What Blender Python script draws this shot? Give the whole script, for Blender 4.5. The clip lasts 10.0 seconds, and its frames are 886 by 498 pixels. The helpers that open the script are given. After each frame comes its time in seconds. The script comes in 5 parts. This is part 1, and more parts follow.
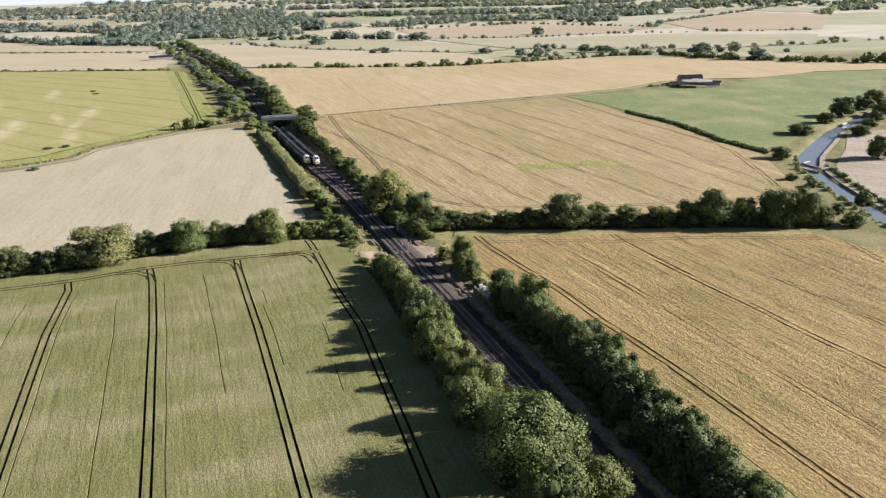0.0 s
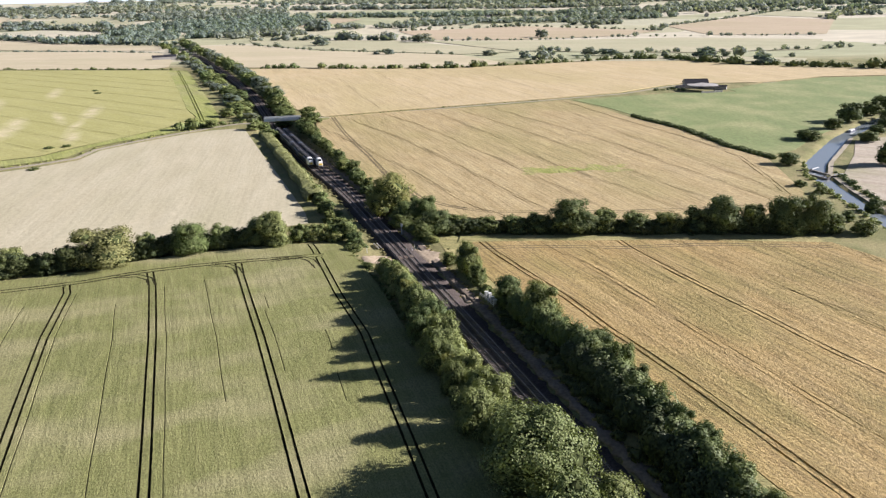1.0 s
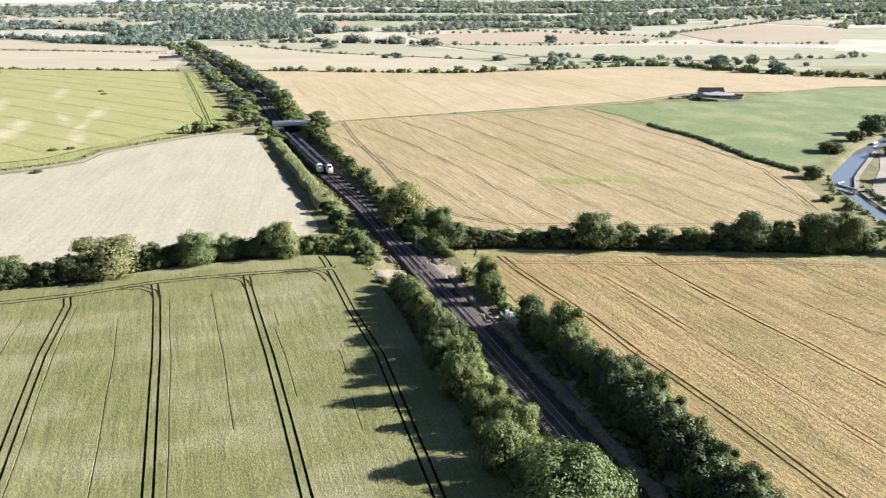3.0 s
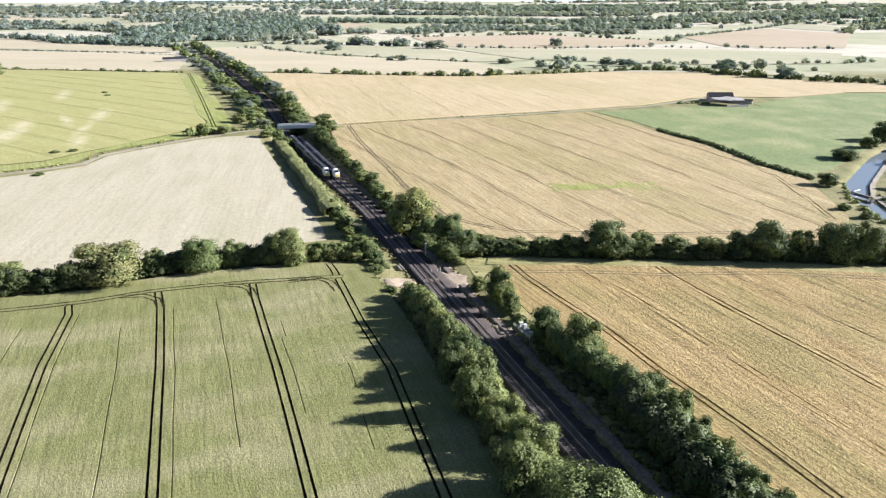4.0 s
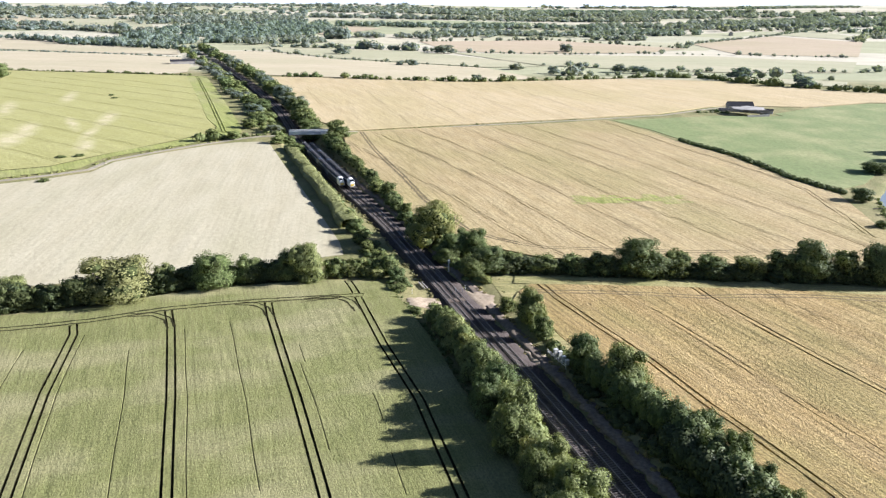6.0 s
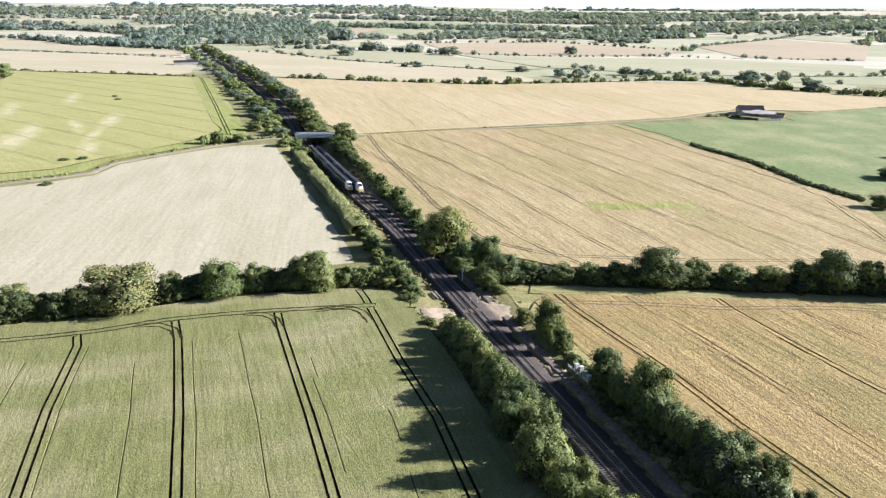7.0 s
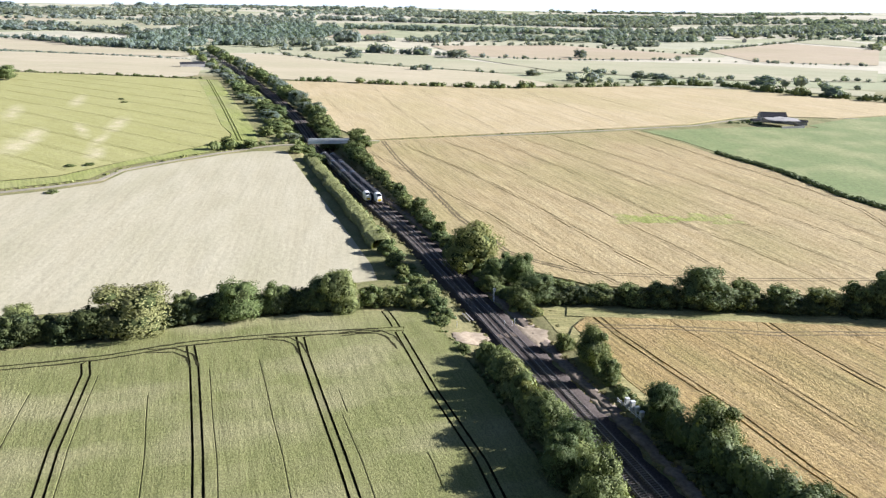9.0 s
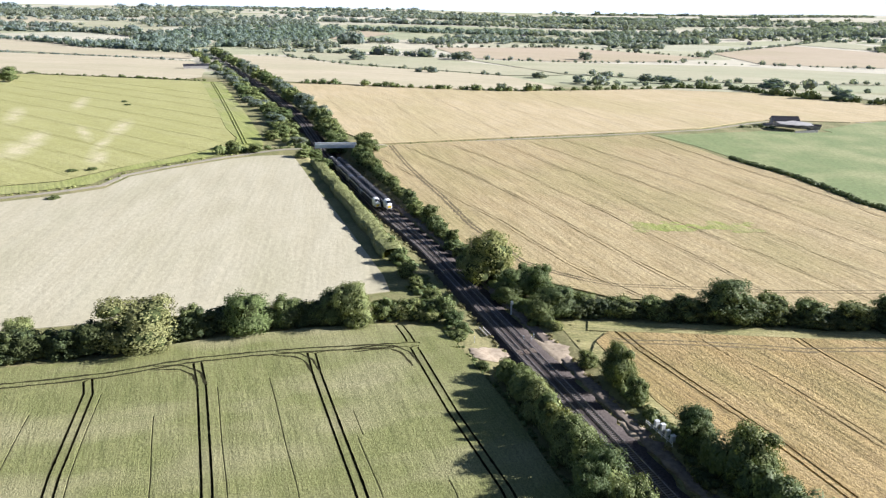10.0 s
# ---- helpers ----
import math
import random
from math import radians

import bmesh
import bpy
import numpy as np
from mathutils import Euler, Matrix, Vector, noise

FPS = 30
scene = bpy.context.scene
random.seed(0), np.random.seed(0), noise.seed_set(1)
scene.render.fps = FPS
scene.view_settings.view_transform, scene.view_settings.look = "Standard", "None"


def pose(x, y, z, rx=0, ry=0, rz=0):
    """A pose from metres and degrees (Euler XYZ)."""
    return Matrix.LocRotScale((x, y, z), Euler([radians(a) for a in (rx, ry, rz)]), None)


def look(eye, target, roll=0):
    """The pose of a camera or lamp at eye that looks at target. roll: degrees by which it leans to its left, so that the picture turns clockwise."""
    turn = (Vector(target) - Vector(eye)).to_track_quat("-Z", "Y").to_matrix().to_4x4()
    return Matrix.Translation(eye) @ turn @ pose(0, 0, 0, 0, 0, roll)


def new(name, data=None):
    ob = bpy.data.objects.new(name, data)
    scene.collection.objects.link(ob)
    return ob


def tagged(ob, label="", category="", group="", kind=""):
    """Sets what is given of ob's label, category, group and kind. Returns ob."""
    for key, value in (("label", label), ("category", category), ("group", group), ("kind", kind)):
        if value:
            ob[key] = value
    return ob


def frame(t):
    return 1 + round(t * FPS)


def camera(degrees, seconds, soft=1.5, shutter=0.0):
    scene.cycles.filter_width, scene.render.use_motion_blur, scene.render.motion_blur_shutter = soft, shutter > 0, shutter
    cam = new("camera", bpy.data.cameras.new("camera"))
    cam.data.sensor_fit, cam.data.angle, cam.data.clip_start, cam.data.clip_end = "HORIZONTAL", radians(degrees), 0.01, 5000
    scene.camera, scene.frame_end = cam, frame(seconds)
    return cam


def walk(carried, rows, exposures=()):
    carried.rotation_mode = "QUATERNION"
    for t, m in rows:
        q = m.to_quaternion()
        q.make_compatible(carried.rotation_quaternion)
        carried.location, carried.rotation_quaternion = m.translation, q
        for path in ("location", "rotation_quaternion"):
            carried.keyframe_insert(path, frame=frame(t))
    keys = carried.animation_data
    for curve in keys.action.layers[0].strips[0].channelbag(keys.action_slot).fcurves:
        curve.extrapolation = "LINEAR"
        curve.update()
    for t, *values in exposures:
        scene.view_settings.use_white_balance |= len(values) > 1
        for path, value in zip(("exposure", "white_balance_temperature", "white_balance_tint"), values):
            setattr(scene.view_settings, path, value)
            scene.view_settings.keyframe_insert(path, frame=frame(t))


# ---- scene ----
cam = camera(61.0, 10.0, soft=1.3)
# seconds, eye x y z, heading to the left, pitch, lean to the right
PATH = [
    (0.0, 0.00, 0.00, 83.67, 0.010, -19.834, 1.922),
    (0.5, -0.43, 1.68, 83.57, 0.049, -19.769, 1.682),
    (1.0, -1.10, 3.70, 83.50, 0.093, -19.706, 1.463),
    (1.5, -1.95, 5.99, 83.44, 0.144, -19.642, 1.261),
    (2.0, -2.95, 8.50, 83.40, 0.199, -19.573, 1.071),
    (2.5, -4.07, 11.18, 83.35, 0.259, -19.499, 0.890),
    (3.0, -5.31, 14.00, 83.31, 0.321, -19.420, 0.717),
    (3.5, -6.64, 16.91, 83.26, 0.385, -19.338, 0.550),
    (4.0, -8.06, 19.90, 83.20, 0.449, -19.253, 0.389),
    (4.5, -9.57, 22.93, 83.15, 0.512, -19.170, 0.236),
    (5.0, -11.17, 26.02, 83.09, 0.571, -19.089, 0.090),
    (5.5, -12.85, 29.13, 83.04, 0.626, -19.014, -0.047),
    (6.0, -14.62, 32.28, 83.00, 0.677, -18.947, -0.174),
    (6.5, -16.47, 35.46, 82.96, 0.722, -18.888, -0.289),
    (7.0, -18.40, 38.70, 82.94, 0.763, -18.839, -0.392),
    (7.5, -20.39, 42.00, 82.92, 0.800, -18.799, -0.483),
    (8.0, -22.44, 45.38, 82.91, 0.835, -18.765, -0.561),
    (8.5, -24.52, 48.88, 82.91, 0.872, -18.733, -0.627),
    (9.0, -26.59, 52.52, 82.90, 0.914, -18.698, -0.683),
    (9.5, -28.61, 56.33, 82.88, 0.966, -18.650, -0.731),
    (10.0, -30.54, 60.37, 82.84, 1.035, -18.578, -0.777),
]


def aim(x, y, z, yaw, pitch, lean):
    a, b = radians(yaw), radians(pitch)
    eye = Vector((x, y, z))
    return look(eye, eye + 100 * Vector((-math.sin(a) * math.cos(b), math.cos(a) * math.cos(b), math.sin(b))), -lean)


walk(cam, [(t, aim(*r)) for t, *r in PATH], exposures=[(0.0, 1.17, 6000, 18), (1.0, 1.33, 5950, 18), (2.5, 1.57, 5720, 16), (4.5, 1.62, 5600, 15), (10.0, 1.52, 5600, 14)])

# ---- light ----
SUN_AZ, SUN_EL = radians(8.0), radians(21.0)
to_sun = Vector((math.cos(SUN_AZ) * math.cos(SUN_EL), math.sin(SUN_AZ) * math.cos(SUN_EL), math.sin(SUN_EL)))
world = bpy.data.worlds.new("sky")
scene.world = world
world.use_nodes = True
wn = world.node_tree
sky = wn.nodes.new("ShaderNodeTexSky")
sky.sky_type, sky.sun_disc = "NISHITA", False
sky.sun_elevation, sky.sun_rotation = SUN_EL, math.pi / 2 - SUN_AZ
sky.air_density, sky.dust_density = 1.0, 1.0
lift_sky = wn.nodes.new("ShaderNodeVectorMath")
lift_sky.inputs[1].default_value = (0, 0, 0.12)
wn.links.new(wn.nodes.new("ShaderNodeTexCoord").outputs["Generated"], lift_sky.inputs[0])
wn.links.new(lift_sky.outputs[0], sky.inputs[0])
# summer haze whitens the lowest part of the sky all round
part_z = wn.nodes.new("ShaderNodeSeparateXYZ")
wn.links.new(wn.nodes["Texture Coordinate"].outputs["Generated"], part_z.inputs[0])
haze = wn.nodes.new("ShaderNodeMapRange")
haze.inputs["From Min"].default_value, haze.inputs["From Max"].default_value = 0.10, 0.01
wn.links.new(part_z.outputs["Z"], haze.inputs["Value"])
haze_mix = wn.nodes.new("ShaderNodeMix")
haze_mix.data_type = "RGBA"
haze_mix.inputs[7].default_value = (12.0, 12.8, 13.6, 1)
wn.links.new(haze.outputs[0], haze_mix.inputs[0])
wn.links.new(sky.outputs[0], haze_mix.inputs[6])
wn.links.new(haze_mix.outputs[2], wn.nodes["Background"].inputs[0])
wn.nodes["Background"].inputs[1].default_value = 0.033
sun_data = bpy.data.lights.new("sun", "SUN")
sun_data.energy, sun_data.angle, sun_data.color = 5.0, radians(0.55), (1.0, 0.93, 0.82)
sun = new("sun", sun_data)
sun.matrix_world = look(to_sun * 500, (0, 0, 0))


# ---- materials ----
def start_mat(name, rough=0.9):
    m = bpy.data.materials.new(name)
    m.use_nodes = True
    nt = m.node_tree
    b = nt.nodes["Principled BSDF"]
    b.inputs["Roughness"].default_value = rough
    b.inputs["Specular IOR Level"].default_value = 0.25
    return m, nt, b


def place(nt, scale=(1, 1, 1), angle=0.0):
    g = nt.nodes.new("ShaderNodeNewGeometry")
    mp = nt.nodes.new("ShaderNodeMapping")
    mp.vector_type = "TEXTURE"
    mp.inputs["Rotation"].default_value = (0, 0, radians(angle))
    mp.inputs["Scale"].default_value = scale
    nt.links.new(g.outputs["Position"], mp.inputs["Vector"])
    return mp.outputs[0]


def grain(nt, vec, scale=1.0, detail=3.0, rough=0.55):
    n = nt.nodes.new("ShaderNodeTexNoise")
    n.inputs["Scale"].default_value, n.inputs["Detail"].default_value, n.inputs["Roughness"].default_value = scale, detail, rough
    nt.links.new(vec, n.inputs["Vector"])
    return n.outputs["Fac"]


def ramp(nt, fac, stops):
    r = nt.nodes.new("ShaderNodeValToRGB")
    el = r.color_ramp.elements
    while len(el) < len(stops):
        el.new(0.5)
    for e, (p, c) in zip(el, stops):
        e.position, e.color = p, (*c, 1) if len(c) == 3 else c
    nt.links.new(fac, r.inputs[0])
    return r.outputs[0]


def blend(nt, a, b, fac, how="MIX"):
    m = nt.nodes.new("ShaderNodeMix")
    m.data_type, m.blend_type = "RGBA", how
    for sock, v in ((m.inputs[0], fac), (m.inputs[6], a), (m.inputs[7], b)):
        if isinstance(v, (int, float)):
            sock.default_value = v
        elif isinstance(v, tuple):
            sock.default_value = (*v, 1)
        else:
            nt.links.new(v, sock)
    return m.outputs[2]


def relief(nt, b, height, strength, dist):
    n = nt.nodes.new("ShaderNodeBump")
    n.inputs["Strength"].default_value, n.inputs["Distance"].default_value = strength, dist
    nt.links.new(height, n.inputs["Height"])
    nt.links.new(n.outputs[0], b.inputs["Normal"])


def grey(v):
    return (v, v, v)


def crop_mat(name, base, alt, patch, angle, row=1.0, fine=0.35, patch_size=40.0, patch_lo=0.62, relief_by=0.35, contrast=0.35, stretch=1.6, spots=(), drill=0.75):
    """Standing crop or cut straw: rows along the drilling, mottling of a few metres, larger patches of another colour."""
    m, nt, b = start_mat(name, 0.95)
    big = grain(nt, place(nt, (patch_size, patch_size * stretch, patch_size), angle), 1.0, 2.5)
    mid = grain(nt, place(nt, (row * 3.0, row * 14.0, 3), angle), 1.0, 3.0)
    rows = grain(nt, place(nt, (row * 0.42, row * 16.0, 1), angle), 1.0, 2.0)
    speck = grain(nt, place(nt, (fine, fine * 1.5, fine), angle), 1.0, 4.0, 0.7)
    c = blend(nt, base, alt, ramp(nt, mid, [(0.35, grey(0)), (0.65, grey(1))]))
    c = blend(nt, c, patch, ramp(nt, big, [(patch_lo - 0.1, grey(0)), (patch_lo + 0.12, grey(0.85))]))
    for x, y, rx, ry, turn in spots:
        mp = nt.nodes.new("ShaderNodeMapping")
        mp.vector_type = "TEXTURE"
        mp.inputs["Location"].default_value, mp.inputs["Rotation"].default_value, mp.inputs["Scale"].default_value = (x, y, 0), (0, 0, radians(turn)), (rx, ry, 1e5)
        nt.links.new(place(nt), mp.inputs["Vector"])
        ball_fade = nt.nodes.new("ShaderNodeTexGradient")
        ball_fade.gradient_type = "SPHERICAL"
        nt.links.new(mp.outputs[0], ball_fade.inputs[0])
        mul = nt.nodes.new("ShaderNodeMath")
        mul.operation = "MULTIPLY"
        nt.links.new(ball_fade.outputs["Fac"], mul.inputs[0])
        nt.links.new(ramp(nt, grain(nt, place(nt, (9, 9, 9)), 1.0, 3.0), [(0.3, grey(0.25)), (0.75, grey(1.3))]), mul.inputs[1])
        c = blend(nt, c, patch, ramp(nt, mul.outputs[0], [(0.05, grey(0)), (0.75, grey(0.62))]))
    lo, hi = 1 - contrast, 1 + contrast * 0.6
    c = blend(nt, c, ramp(nt, speck, [(0.32, grey(lo)), (0.68, grey(min(hi, 1.0)))]), 1.0, "MULTIPLY")
    c = blend(nt, c, ramp(nt, rows, [(0.34, grey(1 - contrast * drill)), (0.58, grey(1))]), 1.0, "MULTIPLY")
    nt.links.new(c, b.inputs["Base Color"])
    heads = nt.nodes.new("ShaderNodeMath")
    heads.operation, heads.inputs[1].default_value = "MULTIPLY_ADD", 1.2
    nt.links.new(mid, heads.inputs[0])
    nt.links.new(speck, heads.inputs[2])
    relief(nt, b, heads.outputs[0], 0.9, relief_by)
    return m


def plain_mat(name, c0, c1, size=1.0, rough=0.85, metal=0.0, bump=0.02, spec=0.3):
    m, nt, b = start_mat(name, rough)
    b.inputs["Metallic"].default_value = metal
    b.inputs["Specular IOR Level"].default_value = spec
    f1 = grain(nt, place(nt, (size,) * 3), 1.0, 4.0)
    f2 = grain(nt, place(nt, (size * 9,) * 3), 1.0, 2.0)
    c = blend(nt, c0, c1, ramp(nt, f1, [(0.35, grey(0)), (0.68, grey(1))]))
    c = blend(nt, c, ramp(nt, f2, [(0.3, grey(0.75)), (0.65, grey(1))]), 1.0, "MULTIPLY")
    nt.links.new(c, b.inputs["Base Color"])
    if bump:
        relief(nt, b, f1, 0.6, bump)
    return m


def leaf_mat(name, dark, mid, light, glow=0.3):
    """Foliage: each clump of leaves and each tree a little different, some light through the leaves."""
    m, nt, b = start_mat(name, 0.6)
    g = nt.nodes.new("ShaderNodeNewGeometry")
    o = nt.nodes.new("ShaderNodeObjectInfo")
    c = ramp(nt, g.outputs["Random Per Island"], [(0.0, dark), (0.55, mid), (1.0, light)])
    c = blend(nt, c, ramp(nt, o.outputs["Random"], [(0.0, (0.82, 0.9, 0.84)), (0.5, (1, 1, 1)), (1.0, (1.0, 0.95, 0.78))]), 1.0, "MULTIPLY")
    nt.links.new(c, b.inputs["Base Color"])
    t = nt.nodes.new("ShaderNodeBsdfTranslucent")
    nt.links.new(blend(nt, c, (1.0, 1.0, 0.45), 1.0, "MULTIPLY"), t.inputs[0])
    mx = nt.nodes.new("ShaderNodeMixShader")
    mx.inputs[0].default_value = glow
    nt.links.new(b.outputs[0], mx.inputs[1])
    nt.links.new(t.outputs[0], mx.inputs[2])
    nt.links.new(mx.outputs[0], nt.nodes["Material Output"].inputs[0])
    return m


TRAM = 19.0  # drilling direction, degrees turned from +y to -x
M_GREEN = crop_mat("green_wheat", (0.262, 0.271, 0.094), (0.306, 0.305, 0.116), (0.437, 0.399, 0.209), TRAM, 0.9, 0.34, 34, 0.57, 0.2, 0.55, 0.45, (), 0.35)
M_WHEAT = crop_mat("ripe_wheat", (0.515, 0.366, 0.147), (0.585, 0.43, 0.193), (0.43, 0.345, 0.13), 24.0, 1.2, 0.5, 16, 0.53, 0.45, 0.58, 2.6)
M_MID = crop_mat("ripe_barley", (0.508, 0.389, 0.194), (0.568, 0.448, 0.239), (0.448, 0.374, 0.165), 20.0, 1.6, 0.9, 50, 0.56, 0.3, 0.42)
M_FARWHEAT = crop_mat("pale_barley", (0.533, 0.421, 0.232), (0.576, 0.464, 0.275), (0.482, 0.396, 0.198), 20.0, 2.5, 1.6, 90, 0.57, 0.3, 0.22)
M_STUBBLE = crop_mat("cut_stubble", (0.485, 0.432, 0.295), (0.525, 0.474, 0.335), (0.44, 0.4, 0.262), 8.0, 2.6, 1.3, 30, 0.58, 0.12, 0.18, 2.5, (), 0.45)
M_CUT = crop_mat("mown_hay_field", (0.46, 0.39, 0.30), (0.54, 0.47, 0.37), (0.38, 0.35, 0.22), 60.0, 2.0, 1.0, 20, 0.58, 0.12, 0.3)
M_MARGIN = crop_mat("grass_margin", (0.44, 0.39, 0.165), (0.50, 0.435, 0.2), (0.35, 0.345, 0.13), 85.0, 1.0, 0.6, 9, 0.53, 0.3, 0.45)
M_YG = crop_mat("yellow_green_barley", (0.395, 0.375, 0.14), (0.43, 0.405, 0.165), (0.70, 0.61, 0.41), 56.7, 2.5, 1.4, 30, 0.85, 0.3, 0.22, 1.6, [(-249, 424, 13, 32, 20), (-254, 452, 9, 34, 25), (-226, 492, 8, 38, 15), (-215, 443, 5, 26, 12), (-203, 412, 7, 26, 20), (-306, 524, 8, 46, 25), (-292, 580, 7, 44, 20), (-237, 470, 5, 34, 30)], 0.3)
M_HEADLAND = crop_mat("green_headland", (0.33, 0.36, 0.10), (0.38, 0.395, 0.125), (0.42, 0.40, 0.18), 30.0, 2.0, 1.2, 25, 0.58, 0.3, 0.3)
M_PASTURE = crop_mat("pasture_grass", (0.21, 0.26, 0.10), (0.245, 0.285, 0.115), (0.35, 0.355, 0.165), 0.0, 4.0, 1.8, 34, 0.55, 0.2, 0.3, 1.0, (), 0.15)
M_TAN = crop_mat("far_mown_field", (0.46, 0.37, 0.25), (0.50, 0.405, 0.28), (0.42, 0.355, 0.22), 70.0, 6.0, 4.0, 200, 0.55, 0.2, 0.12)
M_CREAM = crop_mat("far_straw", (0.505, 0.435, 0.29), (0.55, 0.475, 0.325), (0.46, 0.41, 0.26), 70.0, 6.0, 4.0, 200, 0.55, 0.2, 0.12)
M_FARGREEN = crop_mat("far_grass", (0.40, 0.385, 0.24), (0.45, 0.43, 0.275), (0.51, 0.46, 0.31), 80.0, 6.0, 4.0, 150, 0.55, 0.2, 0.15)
M_TOW = plain_mat("towpath_earth", (0.34, 0.30, 0.22), (0.44, 0.39, 0.30), 1.5, 0.95, 0, 0.02)
# Bare soil of the ruts, taken near black for the shade down in them.
M_SOIL_SHADED = plain_mat("shaded_track_soil", (0.03, 0.028, 0.014), (0.05, 0.046, 0.023), 1.0, 0.95, 0, 0.05, 0.03)
M_RUT = plain_mat("trodden_straw", (0.13, 0.10, 0.05), (0.21, 0.165, 0.085), 0.8, 0.95, 0, 0.05)
M_BALLAST = plain_mat("ballast", (0.054, 0.045, 0.042), (0.102, 0.085, 0.077), 0.4, 0.95, 0, 0.1, 0.05)
M_CESS = plain_mat("cess_gravel", (0.17, 0.138, 0.11), (0.28, 0.23, 0.185), 0.8, 0.95, 0, 0.08, 0.05)
M_SLEEPER = plain_mat("worn_sleeper", (0.15, 0.127, 0.113), (0.22, 0.19, 0.17), 0.4, 0.9, 0, 0.01)
M_RAIL = plain_mat("worn_steel", (0.30, 0.26, 0.25), (0.42, 0.38, 0.37), 0.5, 0.4, 0.5, 0)
M_GRAVEL = plain_mat("pale_gravel", (0.33, 0.26, 0.18), (0.47, 0.38, 0.275), 0.9, 0.95, 0, 0.06)
M_CONCRETE = plain_mat("pale_concrete", (0.34, 0.32, 0.30), (0.47, 0.45, 0.42), 0.8, 0.9, 0, 0.01)
M_WHITE = plain_mat("white_paint", (0.74, 0.74, 0.72), (0.82, 0.82, 0.80), 0.5, 0.5, 0, 0)
M_LANE = plain_mat("lane_asphalt", (0.30, 0.265, 0.195), (0.40, 0.355, 0.27), 1.5, 0.9, 0, 0.02)
M_BARK = plain_mat("bark", (0.07, 0.055, 0.04), (0.12, 0.10, 0.075), 0.3, 0.95, 0, 0.04)
M_LEAF = leaf_mat("leaves", (0.123, 0.155, 0.050), (0.177, 0.210, 0.071), (0.241, 0.269, 0.104), 0.12)
M_LEAF_PALE = leaf_mat("pale_leaves", (0.192, 0.211, 0.070), (0.250, 0.270, 0.099), (0.314, 0.326, 0.134), 0.14)
M_LEAF_DARK = leaf_mat("dark_leaves", (0.089, 0.119, 0.041), (0.128, 0.162, 0.056), (0.178, 0.208, 0.080), 0.1)
# Distance haze is put into these pale, bluish leaf tones.
M_LEAF_HAZED = leaf_mat("hazed_far_leaves", (0.185, 0.225, 0.225), (0.245, 0.285, 0.275), (0.315, 0.345, 0.32), 0.5)
M_LEAF_WILLOW = leaf_mat("willow_leaves", (0.175, 0.18, 0.07), (0.23, 0.235, 0.095), (0.29, 0.29, 0.125), 0.14)
# Leaf tones darkened to carry the shade in hedge thickets and on banks.
M_LEAF_SHADED = leaf_mat("shaded_thicket_leaves", (0.048, 0.062, 0.025), (0.07, 0.088, 0.034), (0.1, 0.12, 0.048), 0.06)
# Crown cores coloured dark to stand for the shade inside the foliage.
M_INNER_SHADE = plain_mat("shaded_inner_foliage", (0.05, 0.062, 0.024), (0.085, 0.1, 0.038), 0.6, 0.9, 0, 0, 0.05)
M_WEED = crop_mat("green_weeds", (0.37, 0.41, 0.10), (0.44, 0.45, 0.13), (0.46, 0.40, 0.18), 10.0, 1.0, 0.7, 6, 0.5, 0.3, 0.4)

mw, nt, bs = start_mat("canal_water", 0.06)
bs.inputs["Base Color"].default_value = (0.22, 0.25, 0.27, 1)
bs.inputs["Specular IOR Level"].default_value = 1.0
relief(nt, bs, grain(nt, place(nt, (0.6, 0.6, 0.6)), 1.0, 2.0), 0.15, 0.04)
M_WATER = mw


# ---- the lie of the land ----
def sstep(a, b, v):
    v = np.clip((np.asarray(v, float) - a) / (b - a), 0, 1)
    return v * v * (3 - 2 * v)


def land(x, y):
    """Height of the natural ground."""
    x, y = np.asarray(x, float), np.asarray(y, float)
    g = 560 - 30 * np.logaddexp(0, (560 - np.maximum(y, -150)) / 30)
    return 0.0096 * g - 0.0172 * 400 * np.tanh(x / 400) - 14 * sstep(500, 1400, y) + 10 * sstep(1900, 4600, np.hypot(x, y)) + 16 * sstep(700, 2300, x) * sstep(1500, 2900, y)


def bank_x(y):
    """The middle of the railway's strip of land."""
    return 1.5 - 0.355 * (y - 183.5) - 4.5e-5 * (y - 183.5) ** 2


def rail_x(y):
    """The middle between the two tracks, which lie a little west in the strip towards the bridge."""
    return bank_x(y) - 4.0 * sstep(285, 365, y) * (1 - sstep(420, 560, y))


def cut_depth(y):
    """How deep the railway lies below the fields; deepest at the overbridge."""
    return 0.5 + 2.6 * np.exp(-(((np.asarray(y, float) - 445) / 75) ** 2))


CANAL = [(262, 448, 2.6), (240, 427, 2.6), (207, 392, 2.8), (187, 364, 3.4), (170.5, 341, 3.6), (161.5, 321, 2.3), (157.8, 296, 2.3), (156.3, 276, 2.3), (155.2, 256, 2.3), (154, 230, 2.3), (152, 170, 2.3), (150, 60, 2.3)]


def off_line(x, y, pts):
    """Distance to a line of (x, y, half width), and that half width there."""
    x, y = np.asarray(x, float), np.asarray(y, float)
    best, wide = np.full(np.shape(x), 1e9), np.zeros(np.shape(x))
    for (ax, ay, aw), (bx, by, bw) in zip(pts, pts[1:]):
        dx, dy = bx - ax, by - ay
        f = np.clip(((x - ax) * dx + (y - ay) * dy) / (dx * dx + dy * dy), 0, 1)
        d = np.hypot(x - ax - f * dx, y - ay - f * dy)
        near = d < best
        best, wide = np.where(near, d, best), np.where(near, aw + f * (bw - aw), wide)
    return best, wide


